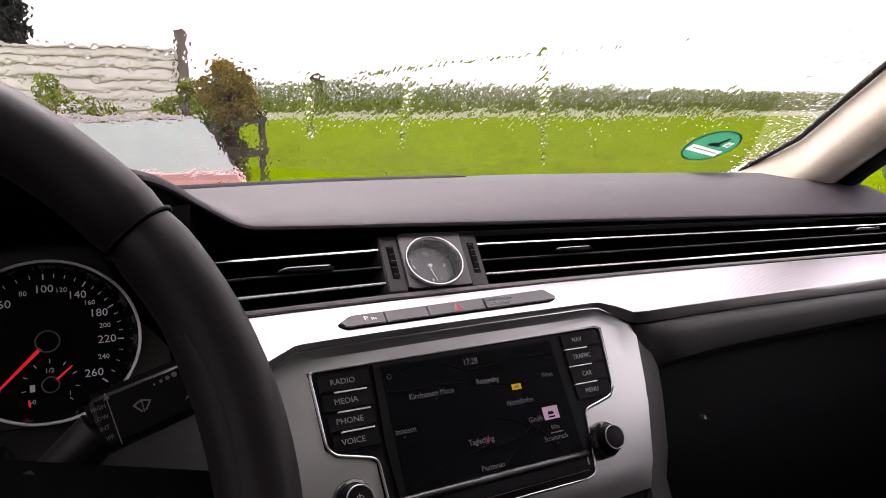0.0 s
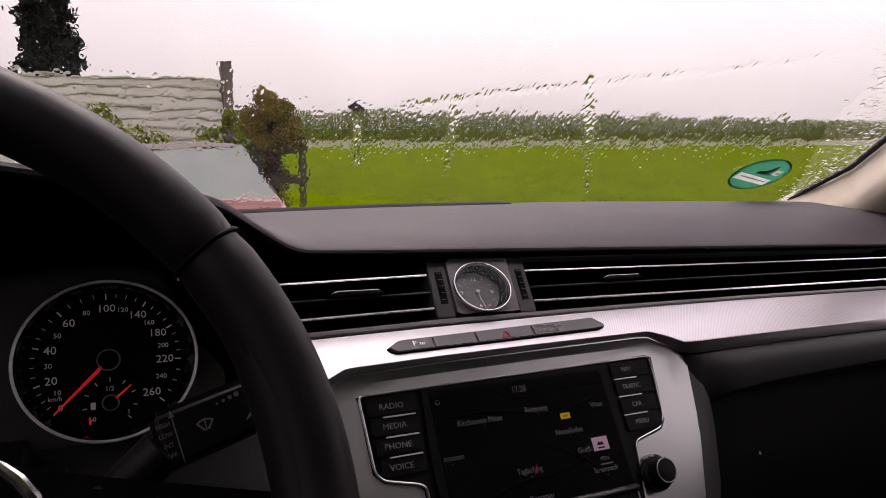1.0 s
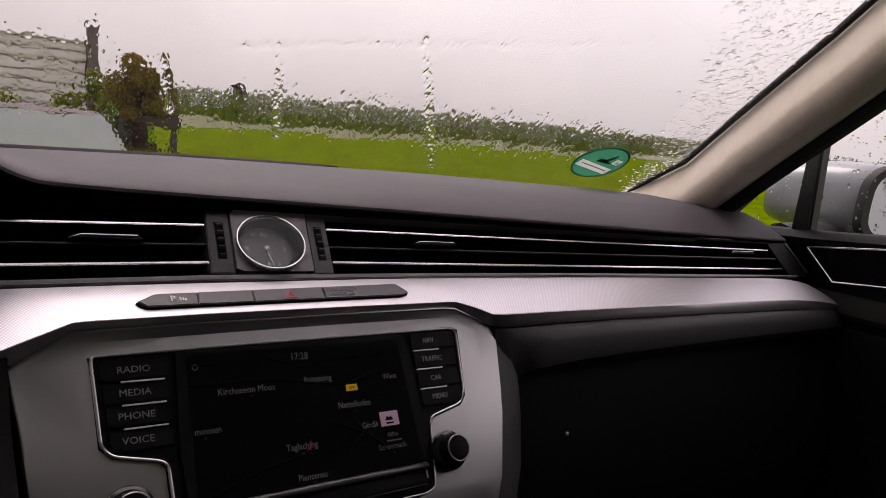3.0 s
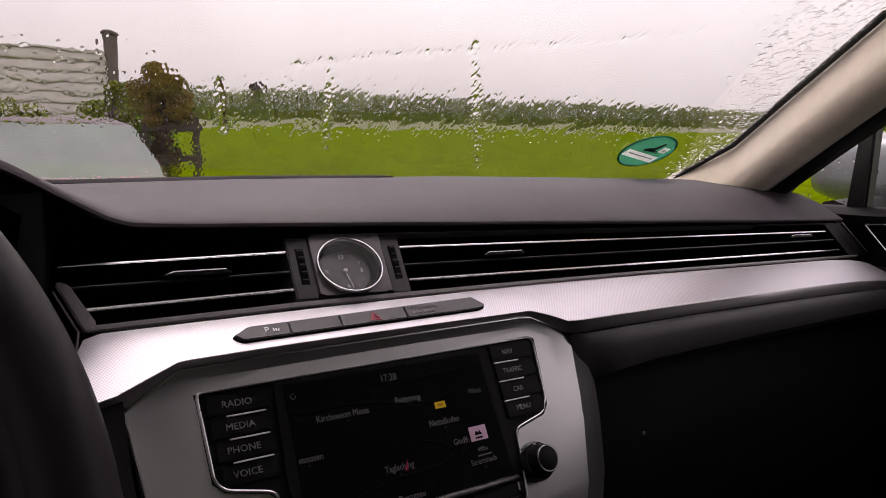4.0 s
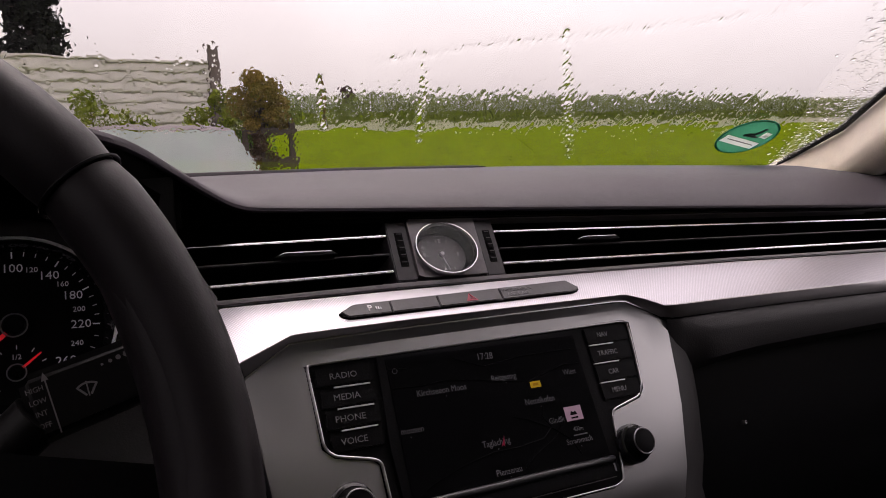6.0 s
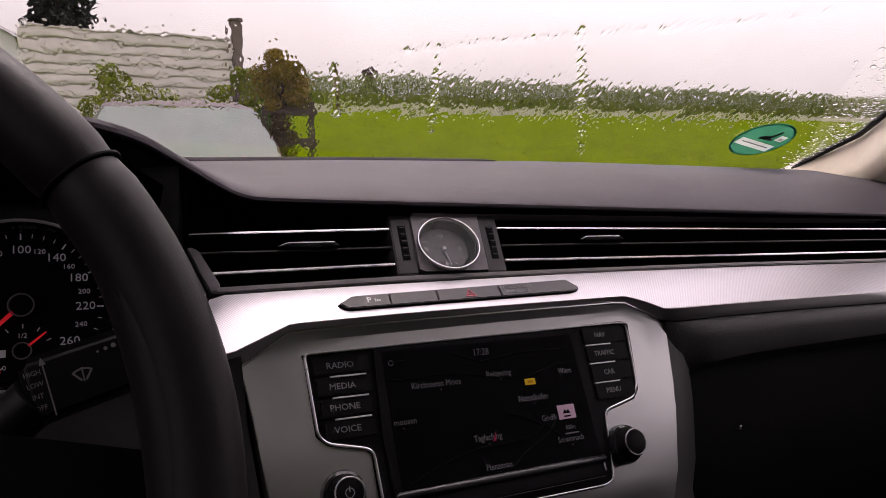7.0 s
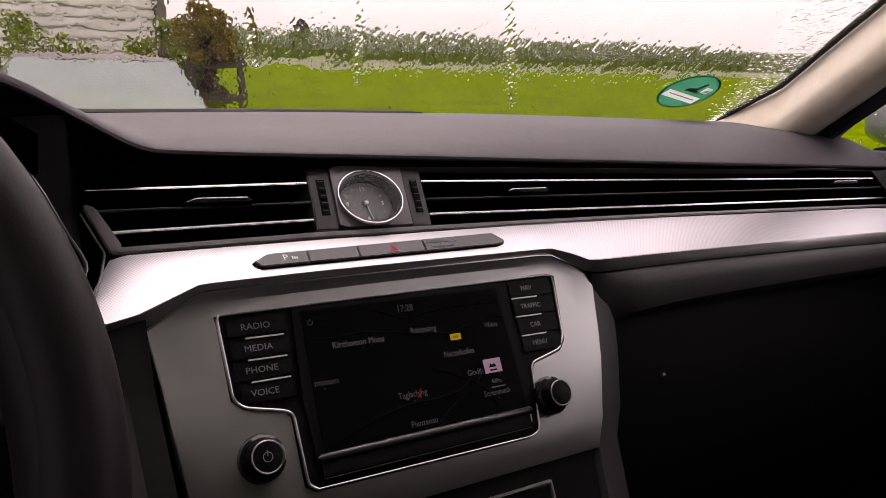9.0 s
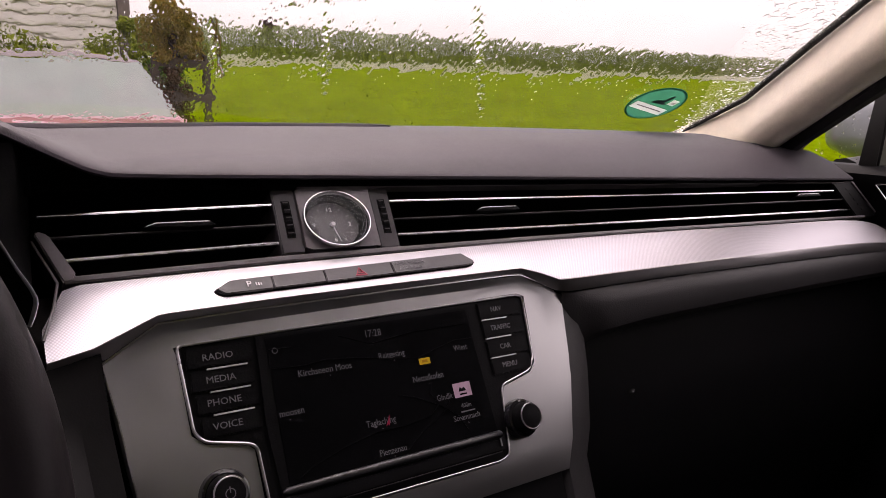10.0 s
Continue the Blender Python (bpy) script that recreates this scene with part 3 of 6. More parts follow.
# ---- silver trim and switch strip ----
def build_trim():
    t = thing("aluminium_trim", "pale dotted aluminium trim strip running across the dashboard", "trim strip")
    xs = [-0.170, -0.1674, -0.159, -0.1506, -0.144, -0.1373, -0.128, -0.1197, -0.1150] + [-0.10 + 0.0232 * i for i in range(10)] + [0.118, 0.125, 0.129, 0.1355, 0.1422, 0.149, 0.1554, 0.160, 0.167, 0.18, 0.2199, 0.26, 0.3031, 0.36, 0.43, 0.5, 0.57, 0.63, 0.68, 0.705, 0.72, 0.735]
    face, edge_rows, seal = [], [], []
    for x in xs:
        top = SHELF @ Vector((x, lerp(x, [-0.170, -0.1577, -0.1116, -0.0416, 0.0917, 0.1463, 0.28, 0.44, 0.62, 0.70, 0.72, 0.735], [-0.018, 0.0093, 0.0112, 0.0136, 0.0172, 0.0184, 0.0190, 0.0182, 0.0175, 0.0150, 0.0100, -0.004]), 0.0))
        y1, z1 = top.y, top.z
        y0, z0 = fold(x)
        yl, zl = lip_foot(x)
        droop = lerp(x, [0.66, 0.735], [0.0, 0.004])
        row = [(x, y1 + 0.003, z1 - 0.006)]
        for k in range(10):
            q = k / 9
            row.append((x, y1 + (y0 - y1) * q, z1 + (z0 - z1) * q + 0.0007 * sin(pi * q) - droop))
        face.append(row)
        a, b = Vector((x, y0, z0 - droop)), Vector((x, yl, zl - droop))
        edge_rows.append([a, a.lerp(b, 0.06) + Vector((0, -0.0005, 0)), a.lerp(b, 0.5) + Vector((0, -0.0004, 0)), a.lerp(b, 0.93) + Vector((0, -0.0003, 0.0)), b, b + Vector((0, 0.010, 0.002))])
        seal.append([b + Vector((0, 0.0022, 0.001)), b + Vector((0, 0.0026, -0.0030)), b + Vector((0, 0.012, -0.006))])
    part("strip", grid(face), TRIM, t)
    part("strip_edge", grid(edge_rows), STRIP_EDGE, t, "smooth lower edge of the strip, its shade put into a darker grey")
    part("gap_seal", grid(seal), BLACK, t)
    # thin raised edge round the driver's end of vent and strip
    end = [VENT @ Vector((-0.1700, -0.0070, 0.002)), VENT @ Vector((-0.1650, -0.0188, 0.002)), VENT @ Vector((-0.1602, -0.0302, 0.002)), SHELF @ Vector((-0.1642, -0.0066, 0.002)), SHELF @ Vector((-0.1672, -0.0160, 0.002)), SHELF @ Vector((-0.1702, -0.0262, 0.002))]
    part("end_edge", tube(end, 0.0007, 8), SILL, t, "thin grey raised edge")


build_trim()


def build_switches():
    s = thing("switch_strip", "long pointed strip of four dark grey dashboard switches", "switch strip")
    lift = 0.0036
    pts = [(-0.0884, -0.0059), (-0.0868, -0.0088), (-0.0833, -0.0110), (0.0831, -0.0055), (0.0890, -0.0036), (0.0918, -0.0012), (0.0905, 0.0016), (0.0845, 0.0071), (0.0800, 0.0076), (-0.0725, 0.0013), (-0.0780, 0.0018 - 0.0010)]
    part("surround", prism(pts, lift - 0.006, lift, SHELF, 0.0006), BLACK, s)
    lo = lambda x: -0.0102 + (x + 0.0833) * 0.033
    top = lambda x: 0.0009 + (x + 0.0542) * 0.0435
    cuts = [-0.0865, -0.0545, -0.0216, 0.0258, 0.0905]
    for i in range(4):
        a, b = cuts[i] + 0.0003, cuts[i + 1] - 0.0003
        if i == 0:
            q = [(-0.0874, -0.0058), (-0.0830, lo(-0.0830)), (b - 0.0010, lo(b)), (b, top(b)), (-0.0770, top(-0.0770))]
        elif i == 3:
            q = [(a - 0.0010, lo(a)), (0.0828, lo(0.0828)), (0.0882, -0.0034), (0.0908, -0.0012), (0.0838, top(0.0838)), (a, top(a))]
        else:
            q = [(a - 0.0010, lo(a)), (b - 0.0010, lo(b)), (b, top(b)), (a, top(a))]
        part("switch", prism(q, lift - 0.002, lift + 0.0012, SHELF, 0.0005), GREYP, s)
    z = lift + 0.0014
    part("parking_symbol", lettering("P", 0.0062, SHELF @ Matrix.Translation((-0.0688, -0.0048, z))), WHITE_INK, s, smooth=False)
    for k in range(3):
        part("parking_wave", box(-0.0652 + 0.0014 * k, -0.0645 + 0.0014 * k, -0.0062, -0.0038 - 0.0004 * k, z, z + 0.0002, 0, SHELF), WHITE_INK, s)
    red = mat("red_warning_print", (0.36, 0.015, 0.045), 0.5, vary=0.0)
    tri = [(0.0, 0.0034), (-0.0042, -0.0034), (0.0042, -0.0034)]
    bm = bmesh.new()
    for i in range(3):
        (ax, ay), (bx, by) = tri[i], tri[(i + 1) % 3]
        prism([(ax, ay), (bx, by), (bx * 0.72, by * 0.72), (ax * 0.72, ay * 0.72)], z, z + 0.0002, SHELF @ Matrix.Translation((0.0016, -0.0024, 0)), bm=bm)
        prism([(ax * 0.5, ay * 0.5), (bx * 0.5, by * 0.5), (bx * 0.3, by * 0.3), (ax * 0.3, ay * 0.3)], z, z + 0.0002, SHELF @ Matrix.Translation((0.0016, -0.0024, 0)), bm=bm)
    part("warning_triangle", bm, red, s, "red warning triangle", smooth=False)
    part("airbag_words", lettering("PASSENGER\nAIR BAG", 0.0044, SHELF @ Matrix.Translation((0.0385, -0.0006, z)) @ Matrix.Rotation(0.03, 4, "Z"), wide=1.1), GREY_INK, s, smooth=False)


build_switches()


# ---- centre stack panel ----
def build_panel():
    p = thing("centre_panel", "brushed aluminium centre stack panel with angular corners", "panel")
    # three outlines: the cut-out for the unit, the edge of the flat face, and the raised rim
    hole = [(-0.112, 0.0075), (-0.05, 0.0091), (0.03, 0.0111), (0.124, 0.0135), (0.130, 0.011), (0.1268, -0.0125), (0.1235, -0.036), (0.1175, -0.0425), (0.0925, -0.0480), (0.0905, -0.052),
            (0.0840, -0.0915), (0.0755, -0.0945), (-0.0705, -0.0935), (-0.0765, -0.0895), (-0.0785, -0.052), (-0.0815, -0.0492), (-0.103, -0.0440), (-0.109, -0.0385), (-0.1112, 0.0040)]
    inner = [(-0.1140, 0.0156), (-0.0646, 0.0168), (0.0301, 0.0192), (0.1278, 0.0206), (0.1487, 0.0099), (0.1446, -0.0159), (0.1412, -0.036), (0.1400, -0.0440), (0.1386, -0.0520), (0.1370, -0.060),
             (0.1290, -0.0925), (0.1180, -0.103), (-0.0705, -0.101), (-0.1180, -0.099), (-0.1330, -0.0544), (-0.1345, -0.045), (-0.1365, -0.036), (-0.1380, -0.024), (-0.1345, 0.0045)]
    rim = [(-0.1187, 0.0199), (-0.0655, 0.0220), (0.0290, 0.0242), (0.1290, 0.0253), (0.1662, 0.0098), (0.1618, -0.0137), (0.1580, -0.036), (0.1565, -0.0445), (0.1549, -0.0512), (0.1528, -0.060),
           (0.1440, -0.0925), (0.1370, -0.112), (-0.0705, -0.112), (-0.1300, -0.108), (-0.1381, -0.0546), (-0.1393, -0.045), (-0.1403, -0.036), (-0.1418, -0.024), (-0.1466, 0.0030)]
    rise = [0.0042, 0.0042, 0.0042, 0.0042, 0.0014, 0.0004, -0.0002, -0.0006, -0.0008, -0.0012, -0.0038, -0.0080, -0.0080, -0.0080, -0.0002, 0.0002, 0.0008, 0.0012, 0.0032]

    def bow(y):
        return 0.0008 - 0.5 * (y + 0.018) ** 2

    bm = bmesh.new()
    hv = [bm.verts.new(UNIT @ Vector((x, y, bow(y)))) for x, y in hole]
    hd = [bm.verts.new(UNIT @ Vector((x, y, -0.008))) for x, y in hole]
    iv = [bm.verts.new(UNIT @ Vector((x, y, bow(y)))) for x, y in inner]
    ov = [bm.verts.new(UNIT @ Vector((x, y, w))) for (x, y), w in zip(rim, rise)]
    od = [bm.verts.new(UNIT @ Vector((x, y, w - 0.010))) for (x, y), w in zip(rim, rise)]
    k = len(hole)
    for i in range(k):
        j = (i + 1) % k
        for a, b in ((hd, hv), (hv, iv), (iv, ov), (ov, od)):
            bm.faces.new((a[i], a[j], b[j], b[i]))
    # crisp folds along the flat face and at the corners
    rings, corners = set(iv) | set(ov), {iv[i] for i in (0, 3, 4, 10, 11, 13, 18)} | {ov[i] for i in (0, 3, 4, 10, 11, 13, 18)}
    for e in bm.edges:
        a, b = e.verts
        if (a in iv and b in iv) or (a in corners and b in corners) or (a in rings and b in od) or (b in rings and a in od):
            e.smooth = False
    bmesh.ops.bevel(bm, geom=[e for e in bm.edges if all(v in ov for v in e.verts)], offset=0.0006, segments=2, affect="EDGES")
    part("plate", bm, PANEL, p)
    # Metal tube added for the highlight along the panel's chamfer.
    ln = [UNIT @ Vector((x, y, 0.0046 if x < 0.14 else 0.0018)) for x, y in ((-0.1462, 0.0034), (-0.1187, 0.0202), (-0.0655, 0.0223), (0.0290, 0.0245), (0.1170, 0.0262), (0.1290, 0.0256), (0.1662, 0.0101))]
    part("edge_glint", tube(ln, 0.00055, 6), SATIN, p, "fine metal line added for the highlight on the panel edge")
    # lower console under the panel with a chrome-edged slot
    part("lower_console", prism([(-0.133, -0.1075), (0.1345, -0.1105), (0.121, -0.26), (-0.125, -0.26)], -0.032, -0.012, UNIT, 0.002), BLACK, p, "dark lower console")
    part("slot", box(-0.020, 0.0885, -0.160, -0.1245, -0.014, -0.0105, 0.001, UNIT), PIANO, p)
    bm = bmesh.new()
    box(-0.022, 0.0895, -0.1245, -0.1229, -0.014, -0.0080, 0.0004, UNIT, bm=bm)
    box(0.0880, 0.0895, -0.160, -0.1245, -0.014, -0.0080, 0.0004, UNIT, bm=bm)
    part("slot_edge", bm, SATIN, p, "chrome edge of the slot")


build_panel()


# ---- infotainment unit ----
def build_unit():
    u = thing("infotainment_unit", "black navigation unit with a map screen, eight keys and two knobs", "car navigation")
    outline = [(-0.1105, 0.0070), (-0.108, 0.0078), (0.1225, 0.0123), (0.1275, 0.0105), (0.1222, -0.0345), (0.1165, -0.0412), (0.0912, -0.0468), (0.0890, -0.0515), (0.0830, -0.0905), (0.0755, -0.0932), (-0.0705, -0.0920), (-0.0752, -0.0888), (-0.0772, -0.0510), (-0.0808, -0.0484), (-0.1030, -0.0430), (-0.1078, -0.0378)]

    def rounded(pts, closed=False, reach=0.0032):
        """Corners of a polyline eased with short arcs."""
        out, k = [], len(pts)
        for i, p in enumerate(pts):
            if not closed and i in (0, k - 1):
                out.append(tuple(p))
                continue
            p, a, b = Vector(p), Vector(pts[i - 1]), Vector(pts[(i + 1) % k])
            p0, p1 = p + (a - p).normalized() * min(reach, (a - p).length * 0.45), p + (b - p).normalized() * min(reach, (b - p).length * 0.45)
            for t in (0.0, 0.33, 0.67, 1.0):
                out.append(tuple((1 - t) ** 2 * p0 + 2 * t * (1 - t) * p + t * t * p1))
        return out

    part("body", prism(rounded(outline, True), -0.02, 0.0002, UNIT, 0.0006), BLACK, u)
    # bright line round the unit
    bm = bmesh.new()
    path = [UNIT @ Vector((x, y, 0.0012)) for x, y in outline]
    for part_pts, r in (((10, 11, 12, 13, 14, 15, 0, 1), 0.0009), ((1, 2, 3, 4, 5, 6, 7), 0.0007), ((7, 8, 9, 10), 0.0005)):
        tube(rounded([path[i] for i in part_pts]), r, 8, bm)
    part("chrome_line", bm, SATIN, u, "chrome line round the unit")
    # display frame, raised lower bar and the screen
    part("display_frame", prism([(-0.0700, 0.0085), (0.0800, 0.0110), (0.0835, -0.040), (0.0815, -0.0880), (-0.0690, -0.0880), (-0.0720, -0.045)], 0.0, 0.0022, UNIT, 0.0012), BLACK, u)
    part("lower_bar", box(-0.0675, 0.0765, -0.0874, -0.0795, 0.002, 0.0036, 0.0010, UNIT), BLACK, u)
    # Thin grey strip painted in for the highlight below the bar.
    part("lower_glint", box(-0.0670, 0.0760, -0.0880, -0.0876, 0.002, 0.0032, 0, UNIT), GREYP, u)
    part("ridge", tube([UNIT @ Vector((x, -0.0768, 0.0022)) for x in (-0.068, -0.066, -0.02, 0.03, 0.078, 0.080)], [0.0008, 0.0022, 0.0024, 0.0024, 0.0022, 0.0008], 12), GLOSS_BAR, u)
    part("card_mark", box(0.0755, 0.0766, -0.0845, -0.0795, 0.0042, 0.0045, 0, UNIT), GREY_INK, u)
    SCREEN = mat("screen_dark", (0.002, 0.002, 0.0025), 0.5, vary=0.0, spec=0.02)
    part("screen", prism([(-0.0640, 0.0052), (0.0748, 0.0062), (0.0764, -0.0745), (-0.0640, -0.0740)], 0.002, 0.0026, UNIT), SCREEN, u, "dark map screen")
    MAPW = mat("map_words", (0.12, 0.12, 0.13), 0.5, vary=0.0, emit=0.03, spec=0.02)
    ROADM = mat("map_roads", (0.0042, 0.0042, 0.0052), 0.5, vary=0.0, emit=0.004, spec=0.02)
    z = 0.0028

    def word(text, x, y, size, material=MAPW, turn=0.0):
        part("map_word", lettering(text, size, UNIT @ Matrix.Translation((x, y, z)) @ Matrix.Rotation(turn, 4, "Z"), 0.00004, wide=0.87), material, u, smooth=False)

    word("17:28", 0.0027, -0.0004, 0.0062)
    word("14.5", 0.0560, 0.0000, 0.0042, ROADM)
    word("Kirchseeon Moos", -0.0320, -0.0172, 0.0054)
    word("Reitgesing", 0.0125, -0.0150, 0.0052)
    word("Wiest", 0.0635, -0.0180, 0.0050)
    word("Nettelkofen", 0.0345, -0.0328, 0.0054)
    word("Gindlk", 0.0430, -0.0468, 0.0052)
    word("moosen", -0.0560, -0.0370, 0.0052)
    word("Taglaching", -0.0040, -0.0528, 0.0054)
    word("Schammach", 0.0560, -0.0615, 0.0050)
    word("Pienzenau", 0.0000, -0.0702, 0.0052)
    word("400m", 0.0575, -0.0545, 0.0040)
    for x, y in ((-0.030, -0.0212), (0.013, -0.019), (0.034, -0.037), (-0.058, -0.041), (-0.004, -0.057), (0.056, -0.0655), (0.0, -0.0738)):
        part("place_dot", box(x, x + 0.0006, y, y + 0.0006, z, z + 0.0001, 0, UNIT), MAPW, u)
    roads = [[(-0.063, -0.012), (-0.045, -0.0128), (-0.030, -0.0115), (-0.01, -0.0135), (0.012, -0.0175), (0.03, -0.020), (0.045, -0.016), (0.060, -0.0125), (0.074, -0.013)],
             [(0.036, -0.036), (0.033, -0.043), (0.038, -0.050), (0.030, -0.056), (0.012, -0.058), (-0.008, -0.058), (-0.03, -0.062), (-0.05, -0.068), (-0.06, -0.073)],
             [(0.012, -0.040), (0.022, -0.043), (0.030, -0.047), (0.040, -0.052), (0.05, -0.060), (0.055, -0.07)],
             [(0.050, -0.046), (0.040, -0.056), (0.022, -0.064), (0.010, -0.072)],
             [(-0.02, 0.0012), (0.0, -0.0065), (0.03, -0.003), (0.07, -0.0028)],
             [(-0.063, -0.001), (-0.050, -0.0015)]]
    for pts in roads:
        bm = tube([UNIT @ Vector((x, y, z)) for x, y in pts], 0.00028, 5)
        part("map_road", bm, ROADM, u)
    part("road_sign", box(0.0305, 0.0385, -0.0245, -0.0205, z, z + 0.0001, 0, UNIT), mat("map_yellow", (0.46, 0.30, 0.02), 0.5, vary=0.0, emit=0.05, spec=0.02), u, "small yellow road number field")
    part("sign_bar", box(0.0325, 0.0365, -0.0233, -0.0217, z + 0.0002, z + 0.0003, 0, UNIT), mat("map_brown", (0.25, 0.13, 0.01), 0.5, vary=0.0, emit=0.2, spec=0.02), u)
    part("compass_field", box(0.0505, 0.0640, -0.0490, -0.0400, z, z + 0.0001, 0, UNIT), mat("map_pink", (0.40, 0.27, 0.35), 0.5, vary=0.0, emit=0.06, spec=0.02), u, "pale pink field on the screen")
    part("field_symbol", prism([(0.0540, -0.0455), (0.0600, -0.0455), (0.0585, -0.0430), (0.0570, -0.0440), (0.0555, -0.0428)], z + 0.0002, z + 0.0003, UNIT), ROADM, u)
    part("field_bar", box(0.0545, 0.0600, -0.0478, -0.0468, z + 0.0002, z + 0.0003, 0, UNIT), ROADM, u)
    part("scale_bar", box(0.0525, 0.0635, -0.0585, -0.0577, z, z + 0.0001, 0, UNIT), MAPW, u)
    part("position_arrow", prism([(-0.0015, -0.0560), (0.0002, -0.0535), (0.0022, -0.0495), (0.0010, -0.0560), (0.0002, -0.0550)], z + 0.0002, z + 0.0003, UNIT), mat("map_red", (0.26, 0.02, 0.05), 0.5, vary=0.0, emit=0.03, spec=0.02), u, "red position arrow")
    bm = lathe([(0.0013, z), (0.0017, z), (0.0017, z + 0.0001), (0.0013, z + 0.0001), (0.0013, z)], UNIT @ Matrix.Translation((-0.0595, -0.0021, 0)), 20)
    part("north_symbol", bm, MAPW, u)

    # four keys on each side
    left = [("RADIO", -0.0003), ("MEDIA", -0.0124), ("PHONE", -0.0243), ("VOICE", -0.0366)]
    for i, (s, y) in enumerate(left):
        x0 = -0.1070 + 0.0010 * i
        key = part("key", prism([(x0, y - 0.0054), (-0.0735, y - 0.0048), (-0.0735, y + 0.0056), (x0, y + 0.0052)], 0.0, 0.0018, UNIT, 0.0006), BLACK, u)
        part("key_label", lettering(s, 0.0050, UNIT @ Matrix.Translation((-0.0905, y, 0.0020)), wide=1.08), GREY_INK, key, "pale lettering", smooth=False)
        if i < 3:
            part("key_line", box(-0.0970, -0.0755, y - 0.0066, y - 0.0058, 0.0006, 0.0024, 0, UNIT), PALE_METAL, u, "thin chrome line between keys")
    right = [("NAV", 0.0042), ("TRAFFIC", -0.0087), ("CAR", -0.0220), ("MENU", -0.0345)]
    for i, (s, y) in enumerate(right):
        x1 = 0.1235 - 0.0012 * i
        key = part("key", prism([(0.0860, y - 0.0056), (x1, y - 0.0056), (x1, y + 0.0056), (0.0860, y + 0.0054)], 0.0, 0.0018, UNIT, 0.0006), BLACK, u)
        part("key_label", lettering(s, 0.0049, UNIT @ Matrix.Translation((0.1010, y, 0.0020)), wide=0.95), GREY_INK, key, "pale lettering", smooth=False)
        if i < 3:
            part("key_line", box(0.0870, 0.1085, y - 0.0069, y - 0.0062, 0.0006, 0.0022, 0, UNIT), PALE_METAL, u, "thin chrome line between keys")
    # knobs
    KNOB_RING = mat("dark_satin_ring", (0.26, 0.25, 0.26), 0.32, 1.0, vary=0.06, scale=60)
    for x, power in ((-0.0972, True), (0.0976, False)):
        m = UNIT @ Matrix.Translation((x, -0.0702 if x < 0 else -0.0708, 0.001 if x < 0 else 0.0035))
        knob = part("knob", lathe([(0.0, 0.0105), (0.0076, 0.0105), (0.0087, 0.0100), (0.0094, 0.0086), (0.0099, 0.0028), (0.0116, 0.0020), (0.0120, -0.002)], m, 56), BLACK, u, "round black knob")
        part("knob_ring", lathe([(0.0077, 0.0104), (0.0085, 0.0103), (0.0085, 0.0106), (0.0081, 0.0109), (0.0077, 0.0107), (0.0077, 0.0104)], m, 56), KNOB_RING, knob, "fine satin metal ring")
        part("knob_collar", lathe([(0.0104, 0.0030), (0.0120, 0.0024), (0.0128, 0.0005), (0.0128, -0.004)], m, 56), PIANO, knob)
        if power:
            bm = lathe([(0.0022, 0.0106), (0.0026, 0.0106), (0.0026, 0.0108), (0.0022, 0.0108), (0.0022, 0.0106)], m, 24)
            box(-0.00025, 0.00025, 0.0005, 0.0034, 0.0106, 0.0108, 0, m, bm=bm)
            part("power_symbol", bm, GREY_INK, knob)


build_unit()


